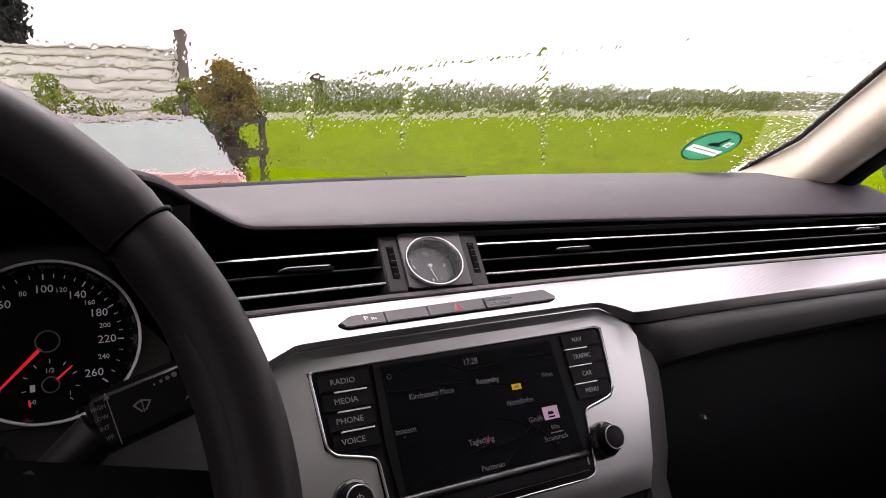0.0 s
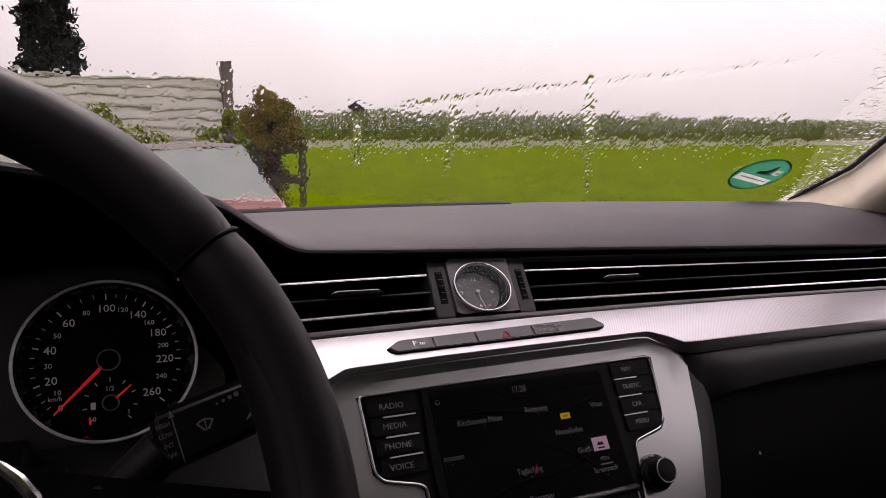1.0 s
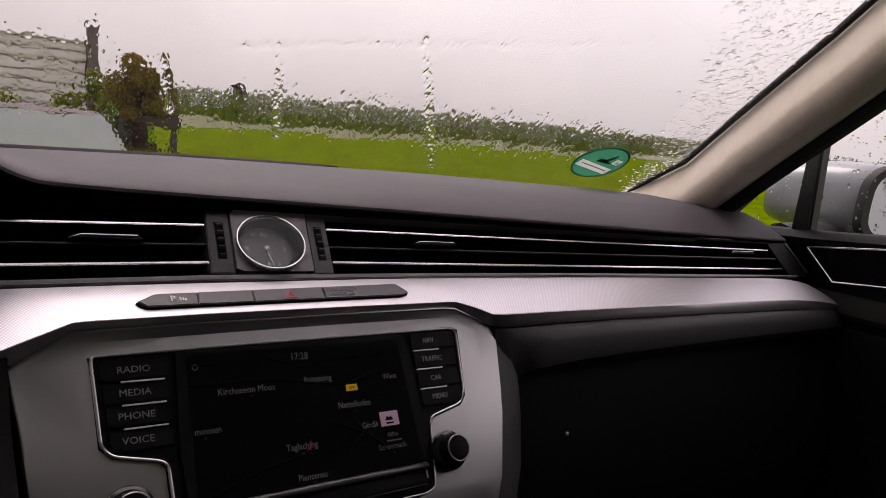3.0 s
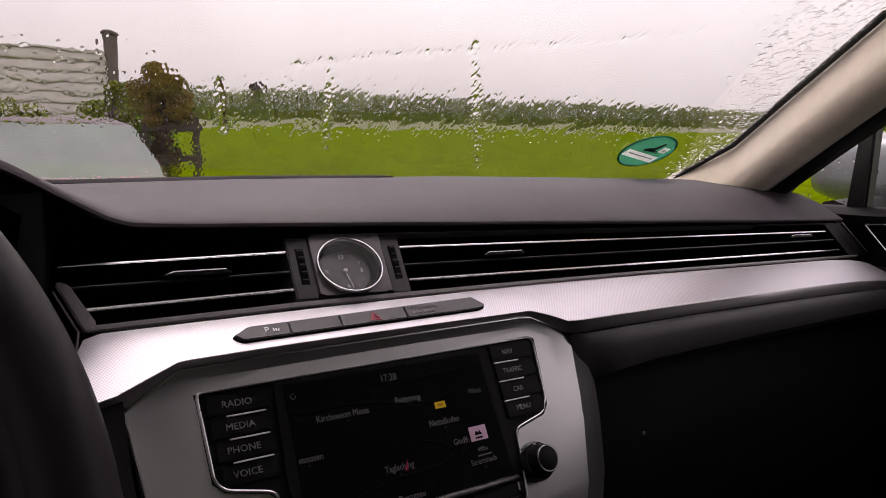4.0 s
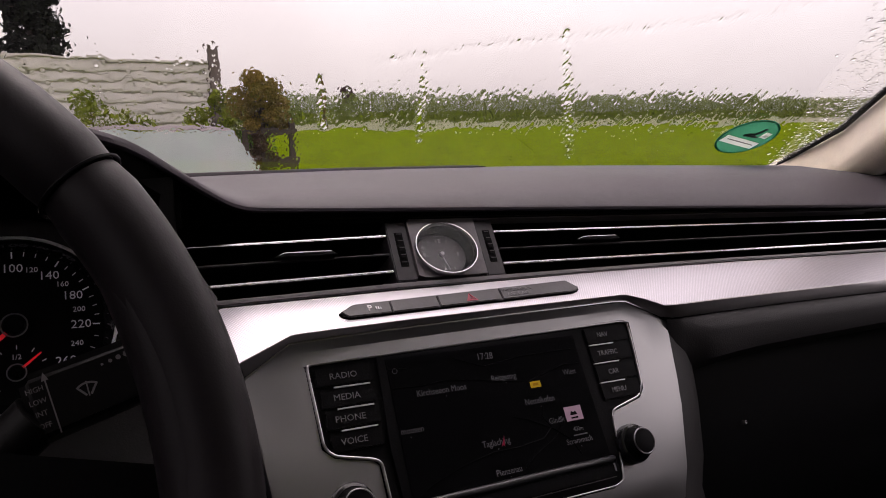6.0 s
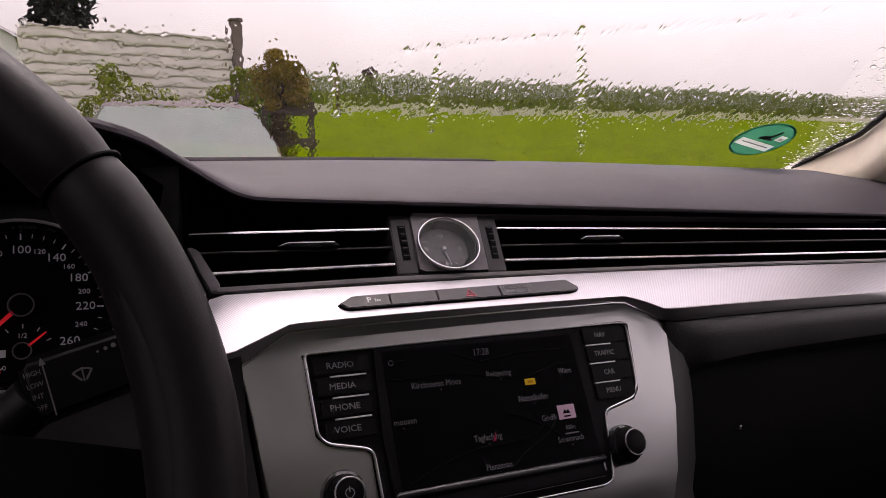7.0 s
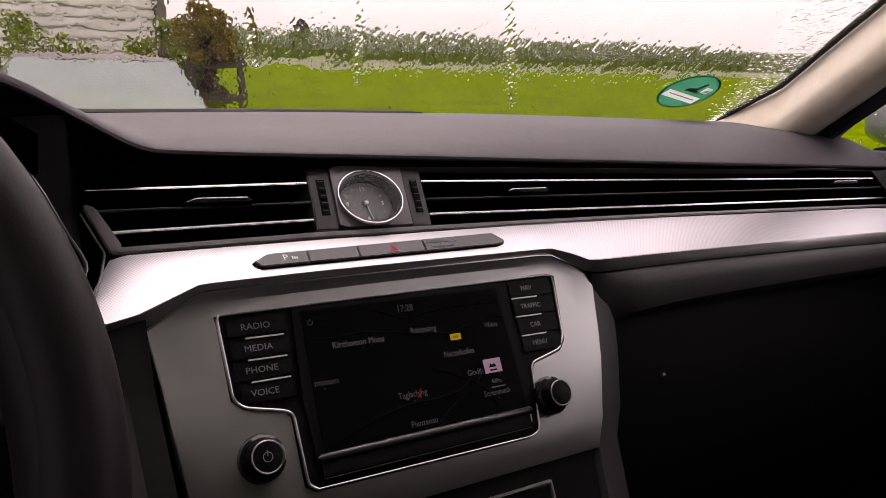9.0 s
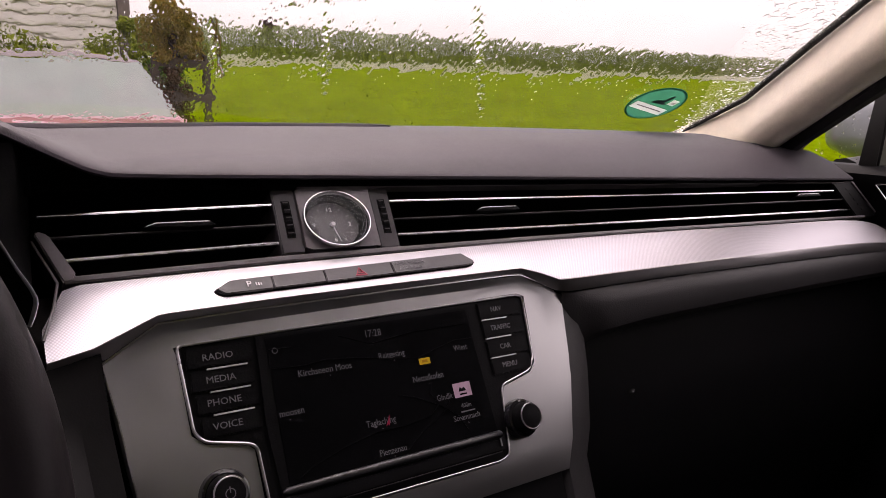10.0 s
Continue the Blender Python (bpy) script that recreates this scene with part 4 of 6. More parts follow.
# ---- steering wheel ----
def build_wheel():
    w = thing("steering_wheel", "black leather steering wheel with stitched seams and a silver spoke insert", "steering wheel")
    tilt = radians(29.0)
    m = frame_m((-0.3464, -0.2236, 0.9308), (1, 0, 0), (0, sin(tilt), cos(tilt)))
    R, ra, rb = 0.1575, 0.0128, 0.0150

    def rim(a0, a1, fat=1.0):
        rows = []
        n = max(6, int(abs(a1 - a0) / radians(2.5)))
        for i in range(n + 1):
            a = a0 + (a1 - a0) * i / n
            ends = min(i, n - i)
            f = fat * (0.93 if ends == 0 else 1.0)
            rows.append([m @ Vector(((R + f * ra * cos(b)) * cos(a), (R + f * ra * cos(b)) * sin(a), f * rb * sin(b))) for b in [2 * pi * k / 20 for k in range(20)]])
        return grid(rows, close=True)

    part("upper_grip", rim(radians(36), radians(144)), LEATHER, w, "smooth dark leather upper rim")
    part("side_grip", rim(radians(-38), radians(35.4), 1.005), LEATHER, w, "leather grip with a thumb rest")
    part("side_grip", rim(radians(144.6), radians(218), 1.005), LEATHER, w)
    part("lower_grip", rim(radians(218.6), radians(321.4)), LEATHER, w)
    for a in (35.7, 144.3):
        rows = []
        for b in range(24):
            t = 2 * pi * b / 24
            rows.append(m @ Vector(((R + 1.01 * ra * cos(t)) * cos(radians(a)), (R + 1.01 * ra * cos(t)) * sin(radians(a)), 1.01 * rb * sin(t))))
        part("seam", tube(rows + rows[:1], 0.0006, 6, cap=False), BLACK, w, "dark stitched seam")
    # thumb rest swelling on the inner side of the grip
    for a in (8, 172):
        rows = []
        for i in range(13):
            s = i / 12
            ang = radians(a - 24 + 48 * s) if a < 90 else radians(a + 24 - 48 * s)
            g = sin(pi * s) ** 0.8
            c = R - 0.0045 * g
            rows.append([m @ Vector(((c + 0.0105 * cos(b)) * cos(ang), (c + 0.0105 * cos(b)) * sin(ang), 0.0125 * sin(b))) for b in [2 * pi * k / 14 for k in range(14)]])
        part("thumb_rest", grid(rows, close=True), LEATHER, w)
    # hub and spokes
    rows = []
    for k in range(8):
        s = k / 7
        rows.append([m @ Vector(((0.066 - 0.016 * s * s) * cos(a) * (1.0 if abs(cos(a)) > 0.3 else 0.95), (0.060 - 0.016 * s * s) * sin(a) - 0.012, 0.0 + 0.028 * s ** 0.6 - 0.03)) for a in [2 * pi * i / 40 for i in range(40)]])
    bm = grid(rows, close=True)
    bm.faces.new([bm.verts[:][i] for i in range(len(bm.verts) - 40, len(bm.verts))])
    part("hub_cover", bm, BLACK, w, "black padded hub cover")
    for s in (-1, 1):
        pts = [(s * 0.060, 0.034), (s * 0.094, 0.0245), (s * 0.150, 0.010), (s * 0.150, -0.026), (s * 0.070, -0.034)][::-1]
        part("spoke", prism(pts if s > 0 else pts[::-1], -0.030, -0.014, m, 0.004), BLACK, w)
        arc = [(0.050, 0.041), (0.060, 0.0355), (0.068, 0.0303), (0.0722, 0.0264), (0.0765, 0.0206), (0.080, 0.010), (0.082, -0.004), (0.080, -0.020)]
        part("hub_strip", tube([m @ Vector((s * x, y, -0.011)) for x, y in arc], [0.0008, 0.0016, 0.0022, 0.0024, 0.0024, 0.0022, 0.0018, 0.0008], 10), CHROME, w, "slim silver strip round the hub")
        pts = [(s * 0.066, -0.030), (s * 0.120, -0.030), (s * 0.147, -0.044), (s * 0.145, -0.048), (s * 0.118, -0.037), (s * 0.066, -0.038)]
        part("spoke_insert", prism(pts if s > 0 else pts[::-1], -0.022, -0.009, m, 0.0015), CHROME, w, "silver spoke insert")
    part("lower_spoke", prism([(-0.022, -0.15), (0.022, -0.15), (0.03, -0.05), (-0.03, -0.05)], -0.026, -0.012, m, 0.004), BLACK, w)
    part("column", lathe([(0.045, -0.03), (0.05, -0.06), (0.052, -0.16), (0.0, -0.16)], m, 32), BLACK, w)


build_wheel()


# ---- instrument cluster ----
def build_cluster():
    c = thing("instrument_cluster", "dark instrument cluster with a chrome-ringed speedometer", "instrument cluster")
    m = frame_m((-0.2460, -0.0560, 0.9375), (1, 0, 0), (0, 0.39, 0.92))
    part("back_plate", prism([(-0.26, -0.062), (0.052, -0.062), (0.060, -0.03), (0.055, 0.055), (0.02, 0.066), (-0.22, 0.066), (-0.26, 0.05)], -0.012, -0.004, m, 0.003), mat("dark_cluster_panel", (0.032, 0.028, 0.029), 0.5, vary=0.1, scale=30, bump=0.2), c)
    R = 0.0412
    ring_m = m @ Matrix.Diagonal((1, 0.955, 1, 1))
    part("dial_ring", lathe([(R + 0.0008 * cos(2 * pi * k / 10), 0.0040 + 0.0008 * sin(2 * pi * k / 10)) for k in range(11)], ring_m, 96), mat("satin_ring", (0.95, 0.94, 0.96), 0.35, 0.3, vary=0.05, scale=60), c, "slim chrome dial ring")
    part("dial_wall", lathe([(R - 0.0012, 0.0035), (R - 0.005, -0.003)], ring_m, 96), PIANO, c)
    part("dial_face", lathe([(0.0, -0.003), (R, -0.003)], ring_m, 96), mat("dial_black", (0.003, 0.003, 0.0035), 0.5, vary=0.1, scale=60, spec=0.08), c, "black dial face")
    INK = mat("dial_print", (0.50, 0.48, 0.54), 0.5, vary=0.0, emit=0.085)
    z = -0.0027
    marks = {0: 225, 20: 197.5, 40: 165, 60: 131, 100: 91, 140: 58, 180: 28, 220: -3, 260: -42}
    xs, ys = list(marks), list(marks.values())

    def spot(v, r):
        a = radians(lerp(v, xs, ys))
        return r * cos(a), r * sin(a), a

    for v in list(range(0, 60, 5)) + list(range(60, 261, 10)):
        a = spot(v, 1)[2]
        long = v in marks
        part("tick", box(0.0312 if long else 0.0322, 0.0342, -0.0003 if long else -0.00016, 0.0003 if long else 0.00016, z, z + 0.0002, 0, m @ Matrix.Rotation(a, 4, "Z")), INK, c)
    for v, size in ((0, 0.0044), (20, 0.0055), (40, 0.0055), (60, 0.0055), (100, 0.0055), (140, 0.0055), (180, 0.0055), (220, 0.0055), (260, 0.0055), (10, 0.0034), (30, 0.0034), (50, 0.0034), (80, 0.0034), (120, 0.0034), (160, 0.0034), (200, 0.0034), (240, 0.0034)):
        x, y, a = spot(v, 0.0264 if v != 0 else 0.0300)
        part("numeral", lettering(str(v), size, m @ Matrix.Translation((x, y, z)), 0.00008, wide=1.05), INK, c, smooth=False)
    part("unit_words", lettering("km/h", 0.0030, m @ Matrix.Translation((-0.0235, -0.0165, z)), 0.00008), INK, c, smooth=False)
    RED = mat("needle_red", (0.75, 0.02, 0.03), 0.4, vary=0.0, emit=0.25)
    an = spot(0, 1)[2]
    mm = m @ Matrix.Rotation(an, 4, "Z")
    part("needle", prism([(0.0045, -0.0009), (0.0335, -0.0004), (0.0335, 0.0004), (0.0045, 0.0009)], 0.0, 0.0010, mm), RED, c, "red speed needle")
    part("cap_ring", lathe([(0.0048, 0.0010), (0.0052, 0.0013), (0.0055, 0.0010), (0.0052, 0.0), (0.0048, 0.0010)], m, 40), GREY_INK, c, "thin ring round the needle cap")
    part("needle_cap", lathe([(0.0, 0.0016), (0.0040, 0.0016), (0.0048, 0.0008), (0.0048, -0.0027)], m, 40), PIANO, c)
    fm = m @ Matrix.Translation((0.0005, -0.0210, 0))
    for k in range(9):
        a = radians(222 - 33 * k)
        part("fuel_tick", box(0.0105, 0.0125, -0.0002, 0.0002, z, z + 0.0002, 0, fm @ Matrix.Rotation(a, 4, "Z")), INK, c)
    part("fuel_needle", prism([(0.002, -0.0006), (0.0125, -0.0003), (0.0125, 0.0003), (0.002, 0.0006)], 0.0, 0.0008, fm @ Matrix.Rotation(radians(40), 4, "Z")), RED, c, "small red fuel needle")
    part("cap_ring", lathe([(0.0034, 0.0007), (0.0037, 0.0010), (0.0040, 0.0007), (0.0037, 0.0), (0.0034, 0.0007)], fm, 32), GREY_INK, c)
    part("fuel_cap", lathe([(0.0, 0.0012), (0.0028, 0.0012), (0.0034, 0.0005), (0.0034, -0.0027)], fm, 32), PIANO, c)
    for s, x, y in (("1/2", -0.0002, 0.0070), ("0", -0.0072, -0.0072), ("1", 0.0082, -0.0052)):
        part("fuel_numeral", lettering(s, 0.0032, fm @ Matrix.Translation((x, y, z)), 0.00008), INK, c, smooth=False)
    part("fuel_symbol", box(-0.0088, -0.0066, -0.0024, 0.0010, z, z + 0.0002, 0.0004, fm), INK, c)
    part("reserve_mark", box(-0.0104, -0.0094, -0.0085, -0.0050, z, z + 0.0002, 0, fm @ Matrix.Rotation(0.1, 4, "Z")), RED, c)
    # hood lining and its bright front edge
    rows = []
    for i in range(25):
        x = -0.50 + 0.31 * i / 24
        zz = lerp(x, [-0.50, -0.44, -0.35, -0.27, -0.22, -0.19], [0.961, 0.991, 1.001, 0.998, 0.991, 0.972])
        rows.append([(x, -0.112, zz + 0.030), (x, -0.085, zz + 0.012), (x, -0.040, zz)])
    part("hood_lining", grid(rows), DEEP, c)
    edge_pts = [(-0.207, -0.080, 1.004), (-0.1975, -0.072, 0.9840), (-0.1922, -0.070, 0.9800), (-0.1882, -0.070, 0.9725), (-0.1838, -0.070, 0.9625), (-0.1795, -0.070, 0.9530), (-0.1748, -0.070, 0.9440), (-0.1732, -0.070, 0.9398), (-0.1732, -0.070, 0.9370), (-0.1745, -0.070, 0.9315), (-0.176, -0.070, 0.927), (-0.184, -0.070, 0.914), (-0.190, -0.070, 0.902)]
    rows = [[(x - 0.03, -0.050, z), (x - 0.004, y + 0.01, z), (x, y, z), (max(x, -0.178), -0.05, z), (-0.170, 0.0, min(z, 0.972)), (-0.1695, 0.06, min(z, 0.968))] for x, y, z in edge_pts]
    part("binnacle_side", grid(rows), DEEP, c, "black side wall of the binnacle")
    part("binnacle_line", tube([(x, y - 0.0008, z) for x, y, z in edge_pts[1:-2]], [0.0004, 0.0004, 0.0005, 0.0006, 0.0007, 0.0008, 0.0009, 0.0010, 0.0010, 0.0008], 8), SATIN, c, "thin light edge of the binnacle")
    part("hood_line", tube([(x, -0.046, lerp(x, [-0.44, -0.35, -0.29, -0.26, -0.241, -0.2195], [0.990, 0.9962, 0.9946, 0.9945, 0.9922, 0.9876])) for x in [-0.44 + 0.0088 * i for i in range(26)]], 0.0006, 6), CHROME, c, "thin bright line under the hood")


build_cluster()


# ---- wiper stalk ----
def build_stalk():
    s = thing("wiper_stalk", "black wiper stalk with white printed symbols behind the wheel", "control stalk")
    STALK = mat("black_stalk_plastic", (0.006, 0.0055, 0.0058), 0.45, vary=0.12, scale=30, bump=0.12, bump_scale=900, spec=0.18)
    FAINT = mat("faint_print", (0.20, 0.19, 0.20), 0.5, vary=0.0)
    m = frame_m((-0.215, -0.182, 0.953), (0.97, 0.05, 0.24), (-0.20, 0.38, 0.90))
    part("paddle", prism([(-0.0215, -0.013), (0.014, -0.011), (0.022, -0.008), (0.024, 0.0), (0.021, 0.0085), (0.012, 0.0100), (-0.0215, 0.0085)], -0.011, 0.0, m, 0.003, 3), STALK, s)
    part("stem", tube([m @ Vector((-0.019, -0.004, -0.006)), m @ Vector((-0.040, -0.016, -0.012)), m @ Vector((-0.07, -0.042, -0.03))], [0.0080, 0.0085, 0.010], 16), STALK, s)
    z = 0.0002
    bm = bmesh.new()
    for a in range(6):
        t0, t1 = radians(50 + 13 * a), radians(63 + 13 * a)
        prism([(0.0042 * cos(t0), 0.0042 * sin(t0)), (0.0048 * cos(t0), 0.0048 * sin(t0)), (0.0048 * cos(t1), 0.0048 * sin(t1)), (0.0042 * cos(t1), 0.0042 * sin(t1))], z, z + 0.0002, m @ Matrix.Translation((-0.0045, -0.004, 0)), bm=bm)
    for a in (52, 125):
        box(0.001, 0.0046, -0.0003, 0.0003, z, z + 0.0002, 0, m @ Matrix.Translation((-0.0045, -0.004, 0)) @ Matrix.Rotation(radians(a), 4, "Z"), bm=bm)
    box(0.0005, 0.0050, -0.0002, 0.0002, z, z + 0.0002, 0, m @ Matrix.Translation((-0.0045, -0.004, 0)) @ Matrix.Rotation(radians(88), 4, "Z"), bm=bm)
    part("wiper_symbol", bm, FAINT, s, smooth=False)
    bm = bmesh.new()
    for k in range(4):
        prism(ring_pts(0.0004 + 0.00018 * k, 10, 0.0012 + 0.0024 * k, 0.0042 + 0.0003 * k), z, z + 0.0002, m, bm=bm)
    part("drop_symbol", bm, FAINT, s, smooth=False)
    part("arrow_symbol", prism([(0.0090, -0.0050), (0.0125, -0.0012), (0.0112, -0.0006), (0.0155, 0.0030), (0.0165, 0.0020), (0.0140, -0.0020), (0.0150, -0.0026)], z, z + 0.0002, m), FAINT, s, smooth=False)
    for k, word in enumerate(("OFF", "INT", "LOW", "HIGH")):
        part("step_word", lettering(word, 0.0022, m @ Matrix.Translation((-0.0176, -0.0076 + 0.0036 * k, z)), 0.00008, wide=0.9), FAINT, s, smooth=False)
    part("step_arrow", prism([(-0.0145, -0.011), (-0.0141, -0.011), (-0.0141, 0.0050), (-0.0133, 0.0050), (-0.0143, 0.0075), (-0.0153, 0.0050), (-0.0145, 0.0050)], z, z + 0.0002, m), FAINT, s)


build_stalk()


# ---- windscreen, pillars, doors ----
RAKE = radians(30)


def glass_pt(x, s, off=0.0):
    """A place on the windscreen: x across, s metres up the glass from its foot; off: metres towards the outside."""
    y0 = 0.388 - 0.3 * x * x
    return Vector((x, y0 - s * cos(RAKE) + off * sin(RAKE), 0.985 + s * sin(RAKE) + off * cos(RAKE)))


def edge_x(s):
    return lerp(s, [0.0, 0.05, 0.15, 0.28, 0.43, 0.51, 0.80], [0.665, 0.657, 0.653, 0.610, 0.560, 0.528, 0.47])


rows = []
for k in range(21):
    s = -0.03 + 0.98 * k / 20
    w = edge_x(s) + 0.03
    rows.append([glass_pt(-w + 2 * w * i / 24, s) for i in range(25)])
screen_glass = solid("windscreen", grid(rows), GLASS, "clear rain-spotted car windscreen", "windscreen", kind="structure")
screen_glass.visible_shadow = False


def build_pillar(side):
    p = thing("a_pillar", "beige fabric-covered windscreen pillar with a black rubber edge", "pillar", group="windscreen pillars", kind="structure")
    we = [(0.660, 0.236, 0.992), (0.657, 0.205, 1.017), (0.652, 0.133, 1.058), (0.607, 0.035, 1.125), (0.558, -0.074, 1.198), (0.526, -0.136, 1.240), (0.50, -0.27, 1.335), (0.47, -0.42, 1.43)]
    pi_ = [(0.745, 0.112, 0.985), (0.738, 0.098, 0.998), (0.722, 0.055, 1.040), (0.706, -0.006, 1.098), (0.680, -0.085, 1.160), (0.655, -0.140, 1.195), (0.60, -0.28, 1.285), (0.55, -0.40, 1.36)]
    rows, low = [], []
    for i in range(29):
        u = i / 28 * 7
        a = Vector([lerp(u, range(8), [q[c] for q in we]) for c in range(3)])
        b = Vector([lerp(u, range(8), [q[c] for q in pi_]) for c in range(3)])
        foot = max(0, 1 - u / 1.6) ** 2
        a = a + Vector((-0.05, 0.012, 0.0)) * foot * 0.5
        u2 = min(7.0, u + 0.5)
        along = (Vector([lerp(u2, range(8), [q[c] for q in we]) - lerp(u2 - 0.5, range(8), [q[c] for q in we]) for c in range(3)])).normalized()
        across = Vector((-0.9, 0.42, 0.0))
        across = (across - along * across.dot(along)).normalized()
        deep = along.cross(across).normalized()
        if deep.z > 0:
            deep = -deep
        row = [a + Vector((0.02, 0.026, 0.003))]
        for k in range(25):
            q = k / 24 * 9
            e1 = lerp(q, range(10), [0, 0.007, 0.0135, 0.0170, 0.0150, 0.0050, -0.013, -0.032, -0.05, -0.05])
            e2 = lerp(q, range(10), [0, 0.019, 0.0360, 0.0490, 0.0605, 0.0690, 0.0715, 0.0640, 0.045, 0.03])
            e1 += 0.25 * (lerp(q + 0.6, range(10), [0, 0.007, 0.0135, 0.0170, 0.0150, 0.0050, -0.013, -0.032, -0.05, -0.05]) + lerp(q - 0.6, range(10), [0, 0.007, 0.0135, 0.0170, 0.0150, 0.0050, -0.013, -0.032, -0.05, -0.05]) - 2 * e1) if 0 < k < 24 else 0
            row.append((a + across * e1 + deep * e2).lerp(b, lerp(q, [6, 7, 8, 9], [0, 0.1, 0.5, 1.0])))
        low.append(row[20] + Vector((0.004, 0.004, -0.004)))
        row.append(b + Vector((0.03, 0.03, -0.01)))
        rows.append([(side * q.x, q.y, q.z) for q in row])
    part("fabric_trim", grid(rows), BEIGE, p, "beige woven pillar trim")
    seal = [Vector([lerp(u * 0.25, range(8), [q[c] for q in we]) for c in range(3)]) + Vector((-0.003, 0.004, 0.003)) for u in range(2, 29)]
    part("glass_edge", tube([(side * q.x, q.y, q.z) for q in seal], 0.0042, 8), RUBBER, p, "black ceramic edge of the glass")
    part("door_seal", tube([(side * q.x, q.y, q.z) for q in low], 0.0145, 10), RUBBER, p, "black door seal")


build_pillar(1)
build_pillar(-1)


def build_door(side):
    d = thing("front_door", "car door with black upper trim, beige panel and chrome-edged insert", "car door", group="front doors")
    M = Matrix.Diagonal((side, 1, 1, 1))
    # inner skin from the belt line down
    rows = []
    for i in range(17):
        y = 0.16 - 1.36 * i / 16
        belt = lerp(y, [-1.2, -0.12, 0.03, 0.16], [1.03, 1.006, 0.992, 0.985])
        xin = lerp(y, [-1.2, -0.15, 0.0, 0.16], [0.755, 0.748, 0.750, 0.775])
        rows.append([(xin + 0.055, y, belt - 0.012), (xin + 0.030, y, belt), (xin + 0.010, y, belt - 0.003), (xin, y, belt - 0.012), (xin - 0.004, y, belt - 0.030), (xin - 0.002, y, 0.928), (xin - 0.004, y, 0.922)])
    bm = grid(rows)
    bm.transform(M)
    part("upper_trim", bm, BLACK, d, "black soft upper door trim")
    rows = []
    for i in range(17):
        y = 0.16 - 1.36 * i / 16
        xin = lerp(y, [-1.2, -0.15, 0.0, 0.16], [0.755, 0.748, 0.750, 0.775])
        rows.append([(xin - 0.004, y, 0.9225), (xin - 0.010, y, 0.912), (xin - 0.010, y, 0.898), (xin - 0.004, y, 0.892)])
    bm = grid(rows)
    bm.transform(M)
    part("lower_panel", bm, mat("warm_grey_door_panel", (0.026, 0.022, 0.021), 0.7, vary=0.1, scale=30, bump=0.3, spec=0.3), d, "warm grey door panel")
    # Lower shell painted black: the panel's fall into shade is in the colour.
    rows = []
    for i in range(17):
        y = 0.16 - 1.36 * i / 16
        xin = lerp(y, [-1.2, -0.15, 0.0, 0.16], [0.755, 0.748, 0.750, 0.775])
        rows.append([(xin - 0.004, y, 0.893), (xin + 0.006, y, 0.88), (xin - 0.02, y, 0.80), (xin + 0.01, y, 0.70), (xin + 0.02, y, 0.30)])
    bm = grid(rows)
    bm.transform(M)
    part("shade_black_shell", bm, BLACK, d, "lower door shell, its shade painted in as black")
    # insert with a chrome outline
    out = [(-0.006, 0.972), (-0.125, 0.990), (-0.152, 0.972), (-0.170, 0.949), (-0.045, 0.9345)]
    part("insert", prism(out, -0.004, 0.0, M @ frame_m((0.742, 0, 0), (0, -1, 0), (0, 0, 1)) @ Matrix.Diagonal((-1, 1, 1, 1)), 0.0), BLACK, d, "glossy black insert")
    pts = [M @ Vector((0.7405, y, z)) for y, z in out]
    part("chrome_outline", tube(pts + pts[:1], 0.0013, 8), CHROME, d, "thin chrome outline")
    # window bar and panes
    bar = [(0.036, 0.982), (0.010, 0.984), (0.016, 1.125), (0.034, 1.125)]
    bm = prism(bar, -0.012, 0.012, frame_m((0.785, 0, 0), (0, 1, 0), (0, 0, 1)), 0.003)
    bm.transform(M)
    part("window_bar", bm, RUBBER, d, "black upright window bar")
    rows = [[(0.80, 0.16, 0.97), (0.80, 0.036, 0.97)], [(0.775, 0.15, 1.06), (0.785, 0.036, 1.13)]]
    bm = grid(rows)
    bm.transform(M)
    g = part("quarter_pane", bm, GLASS, d)
    g.visible_shadow = False
    bm = grid([[(0.80, 0.012, 0.97), (0.80, -1.0, 0.97)], [(0.765, 0.012, 1.14), (0.755, -1.0, 1.16)], [(0.66, -0.15, 1.28), (0.66, -0.9, 1.30)], [(0.58, -0.42, 1.38), (0.58, -0.85, 1.40)]])
    bm.transform(M)
    g = part("door_pane", bm, GLASS, d, "rain-spotted door window")
    g.visible_shadow = False
    # outer skin
    rows = [[(0.86, 0.2 - 1.4 * i / 8, 0.965), (0.90, 0.2 - 1.4 * i / 8, 0.90), (0.91, 0.2 - 1.4 * i / 8, 0.6), (0.88, 0.2 - 1.4 * i / 8, 0.25)] for i in range(9)]
    bm = grid(rows)
    bm.transform(M)
    part("outer_skin", bm, SILVER_PAINT, d, "silver painted outer skin")


build_door(1)
build_door(-1)


